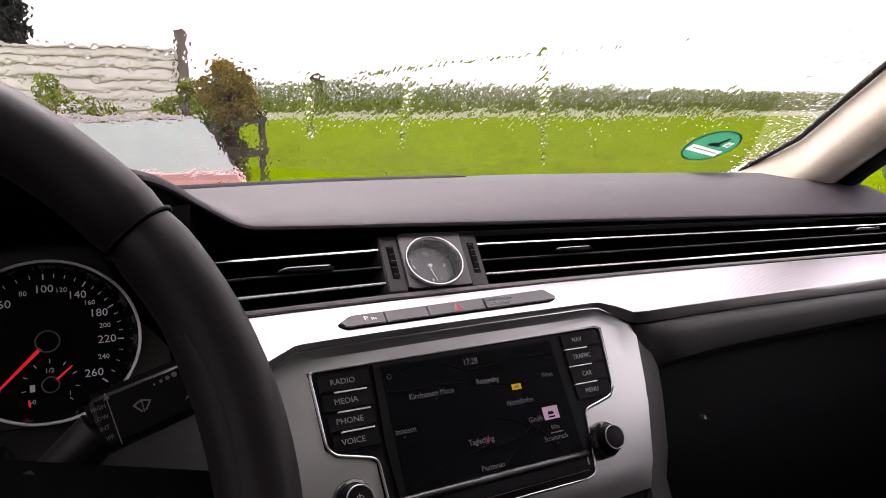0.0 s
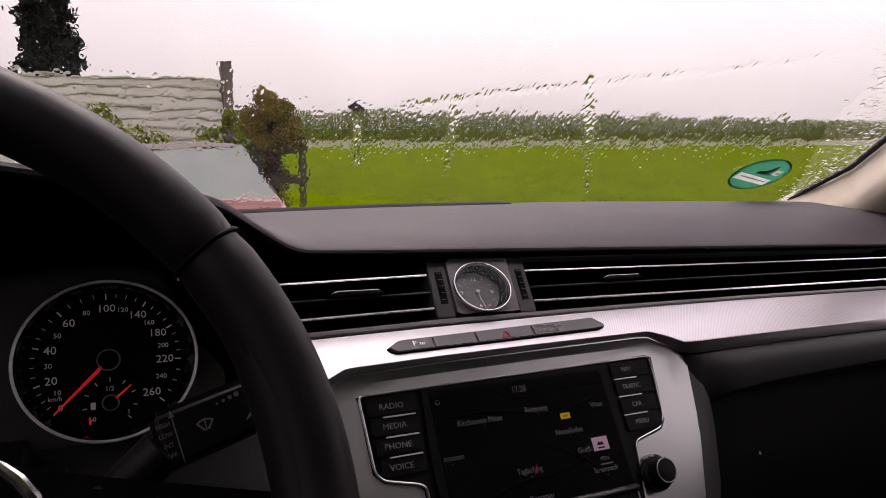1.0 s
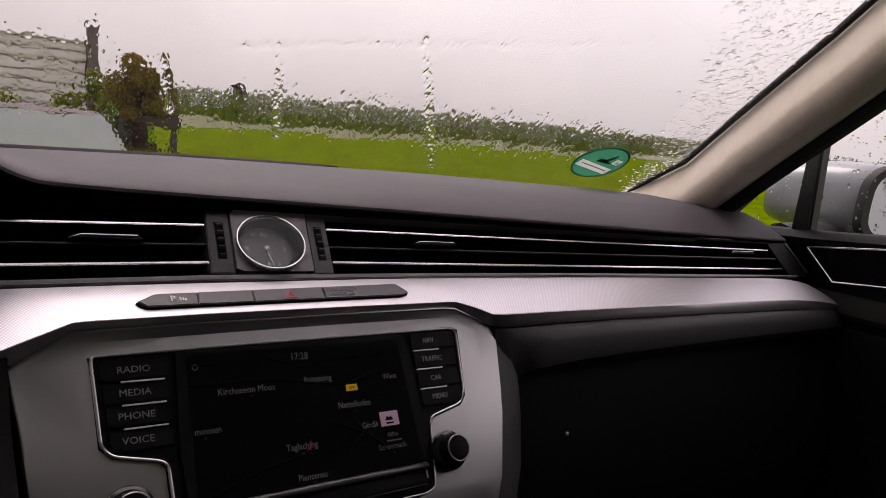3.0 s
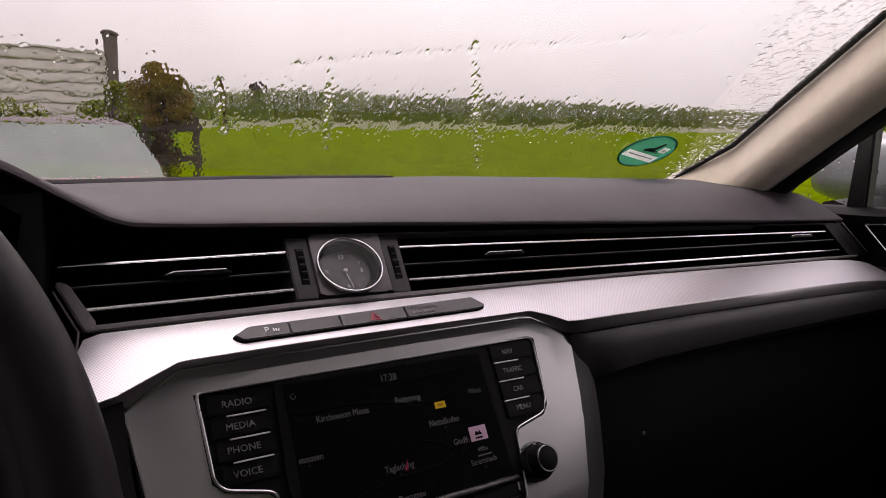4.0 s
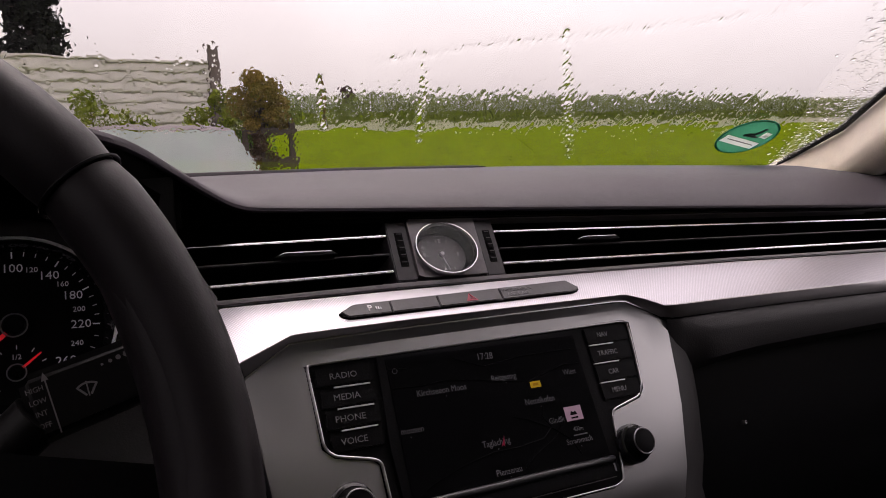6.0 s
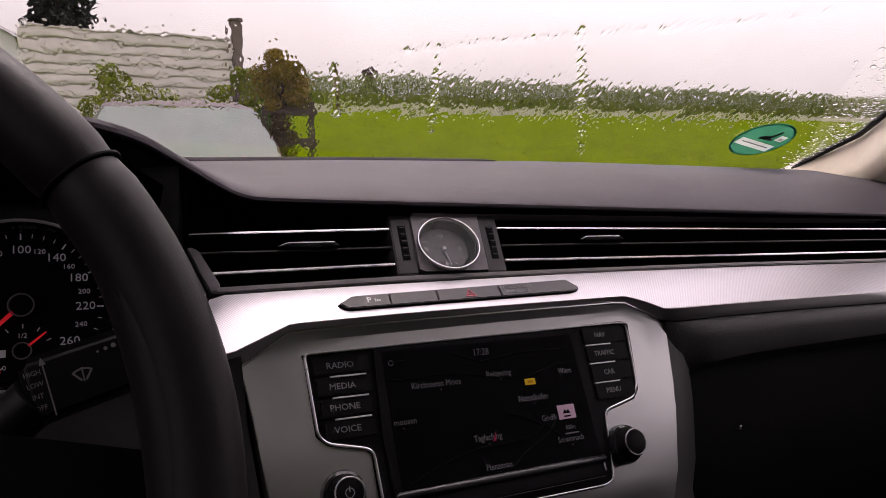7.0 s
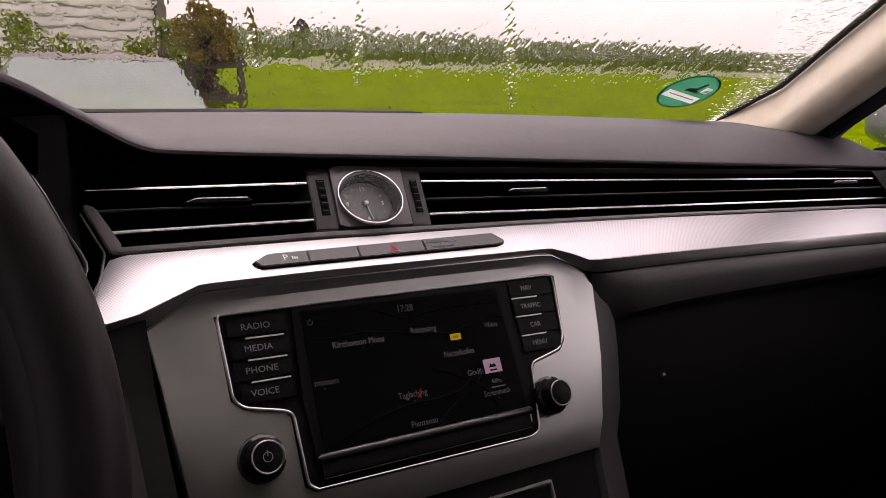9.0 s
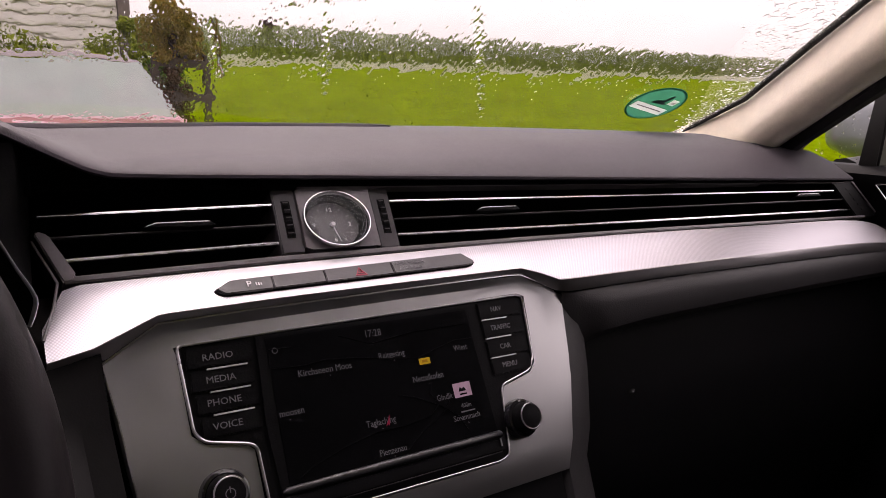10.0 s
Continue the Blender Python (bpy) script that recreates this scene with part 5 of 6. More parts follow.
def build_mirror():
    k = thing("door_mirror", "silver door mirror with a black surround, wet with rain", "door mirror")
    face = frame_m((1.040, -0.020, 1.043), (0.89, -0.45, 0.0), (0.045, 0.02, 1.0))
    out = []
    for i in range(40):
        a = 2 * pi * i / 40
        c, s = cos(a), sin(a)
        out.append((0.098 * math.copysign(abs(c) ** 0.55, c) + 0.010 * s, 0.060 * math.copysign(abs(s) ** 0.6, s)))
    rows = []
    for r, d in ((1.0, 0.002), (1.06, -0.004), (1.07, -0.040), (1.05, -0.085), (0.97, -0.130), (0.82, -0.165), (0.55, -0.190), (0.25, -0.202), (0.04, -0.205)):
        rows.append([face @ Vector((x * r + 0.38 * d, y * r + (0.004 if d < -0.05 else 0), d)) for x, y in out])
    part("housing", grid(rows, close=True), SILVER_PAINT, k, "silver painted housing")
    rows = [[face @ Vector((x * r, y * r, d)) for x, y in out] for r, d in ((1.065, -0.012), (1.07, 0.002), (1.03, 0.010), (0.90, 0.009), (0.86, -0.004), (0.80, -0.004))]
    part("surround", grid(rows, close=True), RUBBER, k, "black plastic surround")
    part("mirror_glass", prism([(x * 0.9, y * 0.9) for x, y in out], -0.006, -0.0035, face), MIRROR, k, "mirror glass", smooth=False)
    part("lower_shell", prism([(-0.10, -0.060), (0.07, -0.060), (0.04, -0.082), (-0.10, -0.082)], -0.10, 0.0, face, 0.008, 3), RUBBER, k, "black lower shell")
    part("foot", tube([face @ Vector((-0.06, -0.065, -0.06)), Vector((0.90, 0.07, 0.975)), Vector((0.84, 0.08, 0.965))], [0.03, 0.028, 0.03], 12), RUBBER, k, "black mirror foot")


build_mirror()


# ---- cabin shell behind the camera: unseen, added to close it and cut light ----
HEAD = mat("beige_headliner", (0.62, 0.56, 0.50), 0.9, vary=0.08, scale=20, bump=0.3)
CARPET = mat("black_carpet", (0.008, 0.008, 0.008), 0.95, vary=0.2, scale=80, bump=0.6, spec=0.0)
# Unseen headliner; its front edge reaches forward to cut overhead light.
rows = []
for i in range(13):
    y = -0.23 - 1.65 * i / 12
    z = lerp(y, [-1.9, -1.4, -0.9, -0.6, -0.42, -0.23], [1.34, 1.45, 1.49, 1.47, 1.425, 1.325])
    e = lerp(y, [-0.6, -0.42, -0.23], [0.06, 0.05, 0.02])
    rows.append([(-0.62, y, z - e), (-0.5, y, z - 0.01), (0, y, z), (0.5, y, z - 0.01), (0.62, y, z - e)])
solid("ceiling", grid(rows), HEAD, "pale beige fabric car headliner", "headliner", kind="structure")
solid("floor", box(-0.8, 0.8, -1.9, 0.30, 0.28, 0.30), CARPET, "black car floor carpet", "floor", kind="structure")
solid("bulkhead", prism([(-0.8, 0.30), (0.8, 0.30), (0.8, 0.90), (-0.8, 0.90)], -0.32, -0.30, frame_m((0, 0, 0), (1, 0, 0), (0, 0, 1))), CARPET, "black bulkhead behind the dashboard", "wall", kind="structure")
# Seat-shaped outline, unseen, added to keep rear light off the dashboard.
bm = bmesh.new()
mw = frame_m((0, -0.70, 0), (1, 0, 0), (0, 0, 1))
prism([(-0.8, 0.30), (0.8, 0.30), (0.8, 1.02), (0.64, 1.10), (0.58, 1.26), (0.50, 1.28), (0.48, 1.42), (0.26, 1.42), (0.24, 1.28), (0.16, 1.26), (0.12, 1.02),
       (-0.12, 1.02), (-0.16, 1.26), (-0.24, 1.28), (-0.26, 1.42), (-0.48, 1.42), (-0.50, 1.28), (-0.58, 1.26), (-0.64, 1.10), (-0.8, 1.02)], -0.06, 0.0, mw, bm=bm)
box(-0.8, 0.8, 0.30, 1.02, 1.18, 1.21, 0, mw, bm=bm)
solid("wall_rear_blocker", bm, CARPET, "unseen dark seat-shaped wall added to block light from behind", "wall", kind="structure")
for side in (-1, 1):
    bm = bmesh.new()
    ms = frame_m((side * 0.83, 0, 0), (0, 1, 0), (0, 0, 1))
    box(-1.9, -1.2, 0.30, 1.0, -0.02, 0.0, 0, ms, bm=bm)
    # Unseen strip added to narrow the side window and its light.
    box(-0.80, -0.69, 0.98, 1.40, -0.02, 0.0, 0, ms, bm=bm)
    solid("wall_side", bm, CARPET, "unseen dark side wall with a strip added to cut window light", "wall", kind="structure")


# ---- sticker on the windscreen ----
def build_sticker():
    s = thing("windscreen_sticker", "round green emissions sticker on the inside of the windscreen", "sticker")
    c = glass_pt(0.542, 0.122)
    right = (glass_pt(0.56, 0.122) - glass_pt(0.52, 0.122)).normalized()
    up = (glass_pt(0.542, 0.14) - glass_pt(0.542, 0.10)).normalized()
    m = frame_m(c - Vector((0, sin(RAKE), cos(RAKE))) * 0.003, right, up) @ Matrix.Rotation(radians(-17), 4, "Z") @ Matrix.Diagonal((0.94, 1.05, 1, 1))
    GREEN = film_mat("sticker_green", (0.030, 0.19, 0.105))
    PALE = film_mat("sticker_pale", (0.80, 0.82, 0.80))
    INK = mat("sticker_black", (0.02, 0.03, 0.03), 0.6, vary=0.0)
    bm = bmesh.new()
    cuts = sorted([-0.038 + 0.076 * i / 24 for i in range(25)] + [-0.0190, -0.0045, 0.006, 0.0180])
    for y0, y1 in zip(cuts, cuts[1:]):
        w0, w1, mid = sqrt(max(0, 0.0385 ** 2 - y0 * y0)), sqrt(max(0, 0.0385 ** 2 - y1 * y1)), (y0 + y1) / 2
        holes = [(-0.030, 0.030)] if -0.0190 < mid < -0.0045 else [(0.0150, 0.0265)] if 0.006 < mid < 0.0180 else []
        spans = [((-w0, -w1), holes[0][:1] * 2), (holes[0][1:] * 2, (w0, w1))] if holes else [((-w0, -w1), (w0, w1))]
        for (a0, a1), (b0, b1) in spans:
            if b0 > a0:
                bm.faces.new([bm.verts.new(m @ Vector(q)) for q in ((a0, y0, 0), (b0, y0, 0), (b1, y1, 0), (a1, y1, 0))])
    part("disc", bm, GREEN, s)
    part("rim", lathe([(0.0365, 0.0006), (0.0392, 0.0006), (0.0392, -0.0004), (0.0365, 0.0006)], m, 64), film_mat("sticker_rim", (0.03, 0.30, 0.20)), s)
    part("white_field", box(-0.030, 0.030, -0.0190, -0.0045, 0.0003, 0.0008, 0, m), PALE, s, "white field for the plate number")
    part("field_writing", box(-0.024, 0.024, -0.0115, -0.0098, 0.0009, 0.0011, 0, m), GREY_INK, s)
    part("black_figure", prism([(-0.009, 0.0010), (0.013, 0.0030), (0.013, 0.0065), (0.0065, 0.0065), (0.0105, 0.0240), (0.0070, 0.0245), (0.0025, 0.0105), (-0.0050, 0.0085), (-0.009, 0.0045)], 0.0003, 0.0008, m), INK, s)
    part("code_field", box(0.0150, 0.0265, 0.006, 0.0180, 0.0003, 0.0008, 0, m), PALE, s, "pale square field")
    part("code_bar", box(0.0185, 0.0245, 0.009, 0.0135, 0.0009, 0.0011, 0, m), mat("sticker_code", (0.55, 0.50, 0.50), 0.6, vary=0.0), s)


build_sticker()


# ---- outside ----
OUT = Matrix.Identity(4)


def smooth(a, b, x):
    t = min(1.0, max(0.0, (x - a) / (b - a)))
    return t * t * (3 - 2 * t)


def ground_z(x, y):
    return -0.38 * smooth(3, 5.5, y) * (1 - smooth(18, 42, y)) + 0.02 * noise.noise((x * 0.3, y * 0.3, 0))


def grass_mat():
    m = mat("wet_grass", (0.094, 0.139, 0.001), 0.9, vary=0.35, scale=0.9, bump=0.8, bump_scale=30, spec=0.0)
    return m


GRASS = grass_mat()
xs = [-3000, -800, -200, -60, -30] + list(range(-20, 21, 2)) + [26, 34, 45, 60, 90, 150, 300, 900, 3000]
ysg = [-3000, -800, -200, -60, -30, -15, -8, -4, -2, 0, 1, 2, 3] + [3.5 + 0.5 * i for i in range(8)] + [8, 9, 10, 12, 14, 17, 20, 24, 28, 32, 36, 40, 44, 50, 70, 120, 300, 900, 3000]
solid("ground", grid([[(x, y, ground_z(x, y) - 0.02) for x in xs] for y in ysg]), GRASS, "wet bright green meadow grass", "grass", OUT, kind="structure")


def from_quads(name, verts, quads, material):
    me = bpy.data.meshes.new(name)
    me.from_pydata(verts, [], quads)
    me.materials.append(material)
    return me


def leaf_mat(name, a, b, rough=0.6):
    m = bpy.data.materials.new(name)
    m.use_nodes = True
    n, l = m.node_tree.nodes, m.node_tree.links
    geo, mx, nz, tc = n.new("ShaderNodeNewGeometry"), n.new("ShaderNodeMixRGB"), n.new("ShaderNodeTexNoise"), n.new("ShaderNodeTexCoord")
    mx.inputs[1].default_value, mx.inputs[2].default_value = (*a, 1), (*b, 1)
    nz.inputs["Scale"].default_value = 1.5
    add = n.new("ShaderNodeMath")
    add.operation = "MULTIPLY_ADD"
    add.inputs[1].default_value, add.inputs[2].default_value = 0.6, 0.0
    l.new(geo.outputs["Random Per Island"], add.inputs[0])
    l.new(tc.outputs["Object"], nz.inputs["Vector"])
    half = n.new("ShaderNodeMath")
    half.operation = "MULTIPLY_ADD"
    half.inputs[1].default_value = 0.5
    l.new(nz.outputs["Fac"], half.inputs[0])
    l.new(add.outputs[0], half.inputs[2])
    l.new(half.outputs[0], mx.inputs[0])
    bs = n["Principled BSDF"]
    bs.inputs["Roughness"].default_value = rough
    bs.inputs["Specular IOR Level"].default_value = 0.1
    l.new(mx.outputs[0], bs.inputs["Base Color"])
    return m


rng = np.random.default_rng(7)

# grass blades on the nearer meadow
verts, quads = [], []
for i in range(11000):
    y = 8 + 30 * rng.random() ** 1.6
    x = rng.uniform(-2 - y * 0.05, 4 + y * 1.5)
    h, w, a = rng.uniform(0.010, 0.028) * (1 + y / 60), 0.012 * (1 + y / 18), rng.uniform(0, pi)
    z = ground_z(x, y) - 0.02
    dx, dy = w * cos(a), w * sin(a)
    lx, ly = rng.normal(0, 0.03, 2)
    k = len(verts)
    verts += [(x - dx, y - dy, z), (x + dx, y + dy, z), (x + dx * 0.3 + lx, y + dy * 0.3 + ly, z + h), (x - dx * 0.3 + lx, y - dy * 0.3 + ly, z + h)]
    quads.append((k, k + 1, k + 2, k + 3))
ob = new("meadow_grass", from_quads("meadow_grass", verts, quads, leaf_mat("grass_blades", (0.103, 0.154, 0.001), (0.126, 0.180, 0.002))))
tagged(ob, "long wet blades of bright green meadow grass", "grass", kind="stuff")

# maize field: rows of stalks with arching leaves and pale tassels
verts, quads = [], []
for row in range(9):
    y0 = 45.0 + 0.75 * row + (2.0 if row > 6 else 0)
    step = 0.22 if row < 4 else 0.30
    for i in range(int(92 / step)):
        x = -6 + i * step + rng.normal(0, 0.05)
        y = y0 + rng.normal(0, 0.12)
        h = rng.uniform(2.15, 2.6) + 0.12 * sin(x * 0.7)
        k = len(verts)
        verts += [(x - 0.018, y, 0), (x + 0.018, y, 0), (x + 0.008, y, h), (x - 0.008, y, h)]
        quads.append((k, k + 1, k + 2, k + 3))
        for j in range(7 if row < 4 else 4):
            z0 = h * ((0.12 + 0.80 * j / 6) if row < 4 else (0.55 + 0.40 * j / 3))
            a = rng.uniform(0, 2 * pi)
            ln = rng.uniform(0.45, 0.8)
            ca, sa = cos(a), sin(a)
            w = rng.uniform(0.035, 0.055)
            k = len(verts)
            for t, up, ww in ((0.0, 0.0, 0.6), (0.4, 0.30, 1.0), (0.75, 0.32, 0.8), (1.0, 0.10, 0.1)):
                px, py, pz = x + ca * ln * t, y + sa * ln * t, z0 + up * ln * 0.9
                verts += [(px - sa * w * ww, py + ca * w * ww, pz), (px + sa * w * ww, py - ca * w * ww, pz + 0.01)]
            quads += [(k, k + 1, k + 3, k + 2), (k + 2, k + 3, k + 5, k + 4), (k + 4, k + 5, k + 7, k + 6)]
ob = new("maize_field", from_quads("maize_field", verts, quads, leaf_mat("maize_leaves", (0.082, 0.122, 0.018), (0.170, 0.212, 0.036))))
tagged(ob, "tall dense green maize standing at the meadow's edge", "maize", kind="stuff")
# paler dry verge in front of the maize
verts, quads = [], []
for i in range(11000):
    x, y = rng.uniform(-6, 86), 44.2 + rng.normal(0, 0.35)
    h, w = rng.uniform(0.25, 0.52), 0.035
    k = len(verts)
    lx = rng.normal(0, 0.1)
    verts += [(x - w, y, 0), (x + w, y, 0), (x + lx + 0.008, y, h), (x + lx - 0.008, y, h)]
    quads.append((k, k + 1, k + 2, k + 3))
ob = new("dry_verge", from_quads("dry_verge", verts, quads, leaf_mat("dry_stems", (0.46, 0.46, 0.30), (0.72, 0.71, 0.56))))
tagged(ob, "pale dry grass stems along the maize", "dry grass", kind="stuff")


def foliage(blobs, count, size, seed):
    """Many small leaves scattered through a set of (centre, radii) clumps."""
    r = np.random.default_rng(seed)
    v, q = [], []
    for i in range(count):
        (cx, cy, cz), (rx, ry, rz) = blobs[int(r.integers(len(blobs)))]
        d = r.normal(size=3)
        d /= np.linalg.norm(d)
        f = r.uniform(0.55, 1.05)
        p = np.array((cx + rx * d[0] * f, cy + ry * d[1] * f, cz + rz * d[2] * f))
        a, b = r.normal(size=3), r.normal(size=3)
        a /= np.linalg.norm(a)
        b -= a * (a @ b)
        b /= np.linalg.norm(b)
        s = size * r.uniform(0.6, 1.3)
        k = len(v)
        v += [tuple(p - a * s), tuple(p + b * s * 0.45), tuple(p + a * s), tuple(p - b * s * 0.45)]
        q.append((k, k + 1, k + 2, k + 3))
    return v, q


def add_crown(parent, blobs, count, size, material, seed, name="crown"):
    v, q = foliage(blobs, count, size, seed)
    ob = new(name, from_quads(name, v, q, material))
    ob.parent = parent
    return ob


BARK = mat("dark_bark", (0.055, 0.040, 0.032), 0.9, vary=0.35, scale=12, bump=0.8, bump_scale=40)


def make_tree(name, label, x, y, height, width, material, seed, count, size, trunk=0.10, z=None, base=0.35):
    r = random.Random(seed)
    z = ground_z(x, y) - 0.05 if z is None else z
    t = thing(name, label, "tree" if height > 2.2 else "shrub", Matrix.Translation((x, y, z)))
    bm = tube([(0, 0, 0), (0.02 * height * 0.2, 0, height * 0.3), (-0.02, 0.02, height * 0.6), (0, 0, height * 0.85)], [trunk, trunk * 0.8, trunk * 0.5, trunk * 0.15], 9)
    part("trunk", bm, BARK, t)
    blobs = []
    bm = bmesh.new()
    for i in range(16):
        a, hh = r.uniform(0, 2 * pi), base + (0.95 - base) * (i + 0.5) / 16
        shape = sin(pi * min(1, (hh - base) / (1 - base) * 0.85 + 0.18)) ** 0.6
        rad = width / 2 * shape * r.uniform(0.45, 0.8)
        c = (rad * cos(a), rad * sin(a), hh * height)
        tube([(0, 0, (hh - 0.14) * height), (c[0] * 0.5, c[1] * 0.5, (hh - 0.05) * height), c], [trunk * 0.3, trunk * 0.2, trunk * 0.05], 5, bm)
        s = width * r.uniform(0.16, 0.26)
        blobs.append((c, (s, s, s * 0.8)))
    part("limbs", bm, BARK, t)
    add_crown(t, blobs, count, size, material, seed)
    return t


LEAF = leaf_mat("green_leaves", (0.030, 0.075, 0.010), (0.100, 0.165, 0.020))
LEAF_Y = leaf_mat("yellow_green_leaves", (0.075, 0.120, 0.010), (0.210, 0.240, 0.020))
COPPER = leaf_mat("copper_leaves", (0.085, 0.125, 0.014), (0.27, 0.155, 0.028))
NEEDLE = leaf_mat("dark_needles", (0.008, 0.010, 0.009), (0.018, 0.022, 0.016))
RUSSET = leaf_mat("russet_leaves", (0.035, 0.028, 0.016), (0.115, 0.060, 0.030))
PURPLE = leaf_mat("purple_leaves", (0.050, 0.030, 0.030), (0.100, 0.060, 0.060))

make_tree("copper_shrub", "round clipped shrub with copper and green leaves on a dark stem", 2.74, 11.6, 2.36, 0.98, COPPER, 3, 15000, 0.030, 0.075, base=0.58)
make_tree("low_shrub", "low dark brown-leaved shrub under the copper shrub", 2.70, 11.45, 1.45, 0.55, RUSSET, 23, 3200, 0.030, 0.03, base=0.25)
make_tree("small_tree", "small dark purple-leaved tree behind the maize", 20.3, 55.0, 3.35, 1.6, PURPLE, 5, 1500, 0.13, 0.08, base=0.45)
for (x, y, h, w, sd, mt) in ((0.15, 11.8, 2.0, 1.1, 11, LEAF_Y), (0.75, 11.9, 1.60, 0.9, 12, LEAF_Y), (1.75, 12.6, 1.70, 0.9, 13, LEAF_Y), (2.22, 12.9, 2.10, 0.8, 14, LEAF_Y), (1.45, 12.4, 1.15, 0.8, 15, LEAF), (2.95, 13.4, 1.85, 1.0, 16, LEAF), (-0.6, 12.2, 1.20, 1.0, 17, LEAF_Y), (3.5, 16.0, 1.9, 1.4, 18, LEAF), (2.75, 17.0, 1.9, 1.2, 19, LEAF_Y)):
    make_tree("garden_shrub", "loose yellow-green garden shrub in front of the wall", x, y, h, w, mt, sd, 1300, 0.06, 0.03, base=0.15)


# white wall of lapped boards with a dark end post
def build_wall():
    y, x0, x1 = 15.0, -1.34, 2.50
    z0 = ground_z(0, y) - 0.05
    w = thing("garden_wall", "off-white wall of broad lapped boards with a dark end post", "wall", Matrix.Identity(4), kind="structure")
    PAINT = mat("weathered_white_boards", (0.60, 0.56, 0.53), 0.75, vary=0.16, scale=3, bump=0.5, bump_scale=60)
    POSTM = mat("dark_post_wood", (0.14, 0.108, 0.100), 0.85, vary=0.3, scale=8, bump=0.6, bump_scale=60)
    part("core", box(x0, x1, y + 0.03, y + 0.12, z0, 2.20), POSTM, w)
    n = 13
    h = (2.24 - z0) / n
    for k in range(n):
        zz = z0 + h * k
        bm = grid([[(x, y + 0.026, zz), (x, y + 0.024, zz + 0.024), (x, y - 0.026 + 0.006 * noise.noise((x, k, 0)), zz + 0.030), (x, y - 0.034 + 0.006 * noise.noise((x, k, 0)), zz + 0.045), (x, y - 0.030 + 0.006 * noise.noise((x, k, 3)), zz + h * 0.5), (x, y - 0.004, zz + h * 0.96), (x, y + 0.03, zz + h)] for x in [x0 + (x1 - x0) * i / 24 for i in range(25)]])
        part("board", bm, PAINT, w)
    part("coping", box(x0, x1, y - 0.05, y + 0.14, 2.24, 2.285, 0.01), PAINT, w)
    part("end_post", box(x1 + 0.01, x1 + 0.21, y - 0.10, y + 0.14, z0, 2.61, 0.015), POSTM, w, "dark weathered post")
    part("post_cap", box(x1 - 0.01, x1 + 0.23, y - 0.12, y + 0.16, 2.61, 2.64, 0.008), POSTM, w)


build_wall()

# house with a pale gable behind the wall
def build_house():
    h = thing("farmhouse", "pale rendered house behind the garden wall", "house", Matrix.Translation((-5.05, 18.5, -0.3)))
    REND = mat("pale_render", (0.72, 0.72, 0.72), 0.85, vary=0.12, scale=2, bump=0.3, bump_scale=80)
    ROOF = mat("dark_roof_tiles", (0.075, 0.060, 0.055), 0.8, vary=0.3, scale=10)
    part("wall", prism([(-4.5, 0), (3.4, 0), (3.4, 2.5), (-0.5, 5.3), (-4.5, 2.5)], -6, 0, frame_m((0, 0, 0), (1, 0, 0), (0, 0, 1))), REND, h, smooth=False)
    for s in (-1, 1):
        bm = grid([[(-0.5, -0.2, 5.42), (-0.5, 6.3, 5.42)], [(-0.5 + s * 4.1, -0.2, 2.42), (-0.5 + s * 4.1, 6.3, 2.42)]])
        bmesh.ops.solidify(bm, geom=bm.faces[:], thickness=0.12)
        part("roof", bm, ROOF, h, "dark tiled roof slope", smooth=False)
    for x in (-2.6, 1.0):
        win = part("window", box(x - 0.55, x + 0.55, -0.04, 0.05, 1.2, 2.3, 0.01), mat("window_frame_white", (0.7, 0.7, 0.7), 0.5, vary=0.05), h, "white framed window")
        part("pane", box(x - 0.45, x + 0.45, -0.05, -0.03, 1.3, 2.2), PIANO, win)


build_house()

# dark conifer between house and wall
def build_conifer(x, y, height, width, seed):
    t = thing("conifer", "tall dark green conifer behind the garden wall", "tree", Matrix.Translation((x, y, ground_z(x, y) - 0.05)))
    part("trunk", tube([(0, 0, 0), (0, 0, height * 0.95)], [0.16, 0.03], 9), BARK, t)
    r = np.random.default_rng(seed)
    v, q = [], []
    bm = bmesh.new()
    for i in range(340):
        hh = 0.4 + (height - 0.5) * r.random() ** 0.8
        a = r.uniform(0, 2 * pi)
        ln = width / 2 * (1 - 0.55 * hh / height) * r.uniform(0.75, 1.1)
        tip = np.array((ln * cos(a), ln * sin(a), hh - 0.12 * ln))
        tube([(0, 0, hh), tuple(tip)], [0.02, 0.006], 4, bm, cap=False)
        for j in range(42):
            p = np.array((0, 0, hh)) + (tip - np.array((0, 0, hh))) * r.uniform(0.25, 1.05) + r.normal(0, 0.06, 3)
            d = r.normal(size=3)
            d /= np.linalg.norm(d)
            e = np.cross(d, r.normal(size=3))
            e /= np.linalg.norm(e)
            k = len(v)
            s = r.uniform(0.09, 0.17)
            v += [tuple(p - d * s), tuple(p + e * s * 0.4), tuple(p + d * s), tuple(p - e * s * 0.4)]
            q.append((k, k + 1, k + 2, k + 3))
    part("limbs", bm, BARK, t)
    ob = new("crown", from_quads("crown", v, q, NEEDLE))
    ob.parent = t


build_conifer(-0.85, 21.5, 8.0, 2.0, 4)


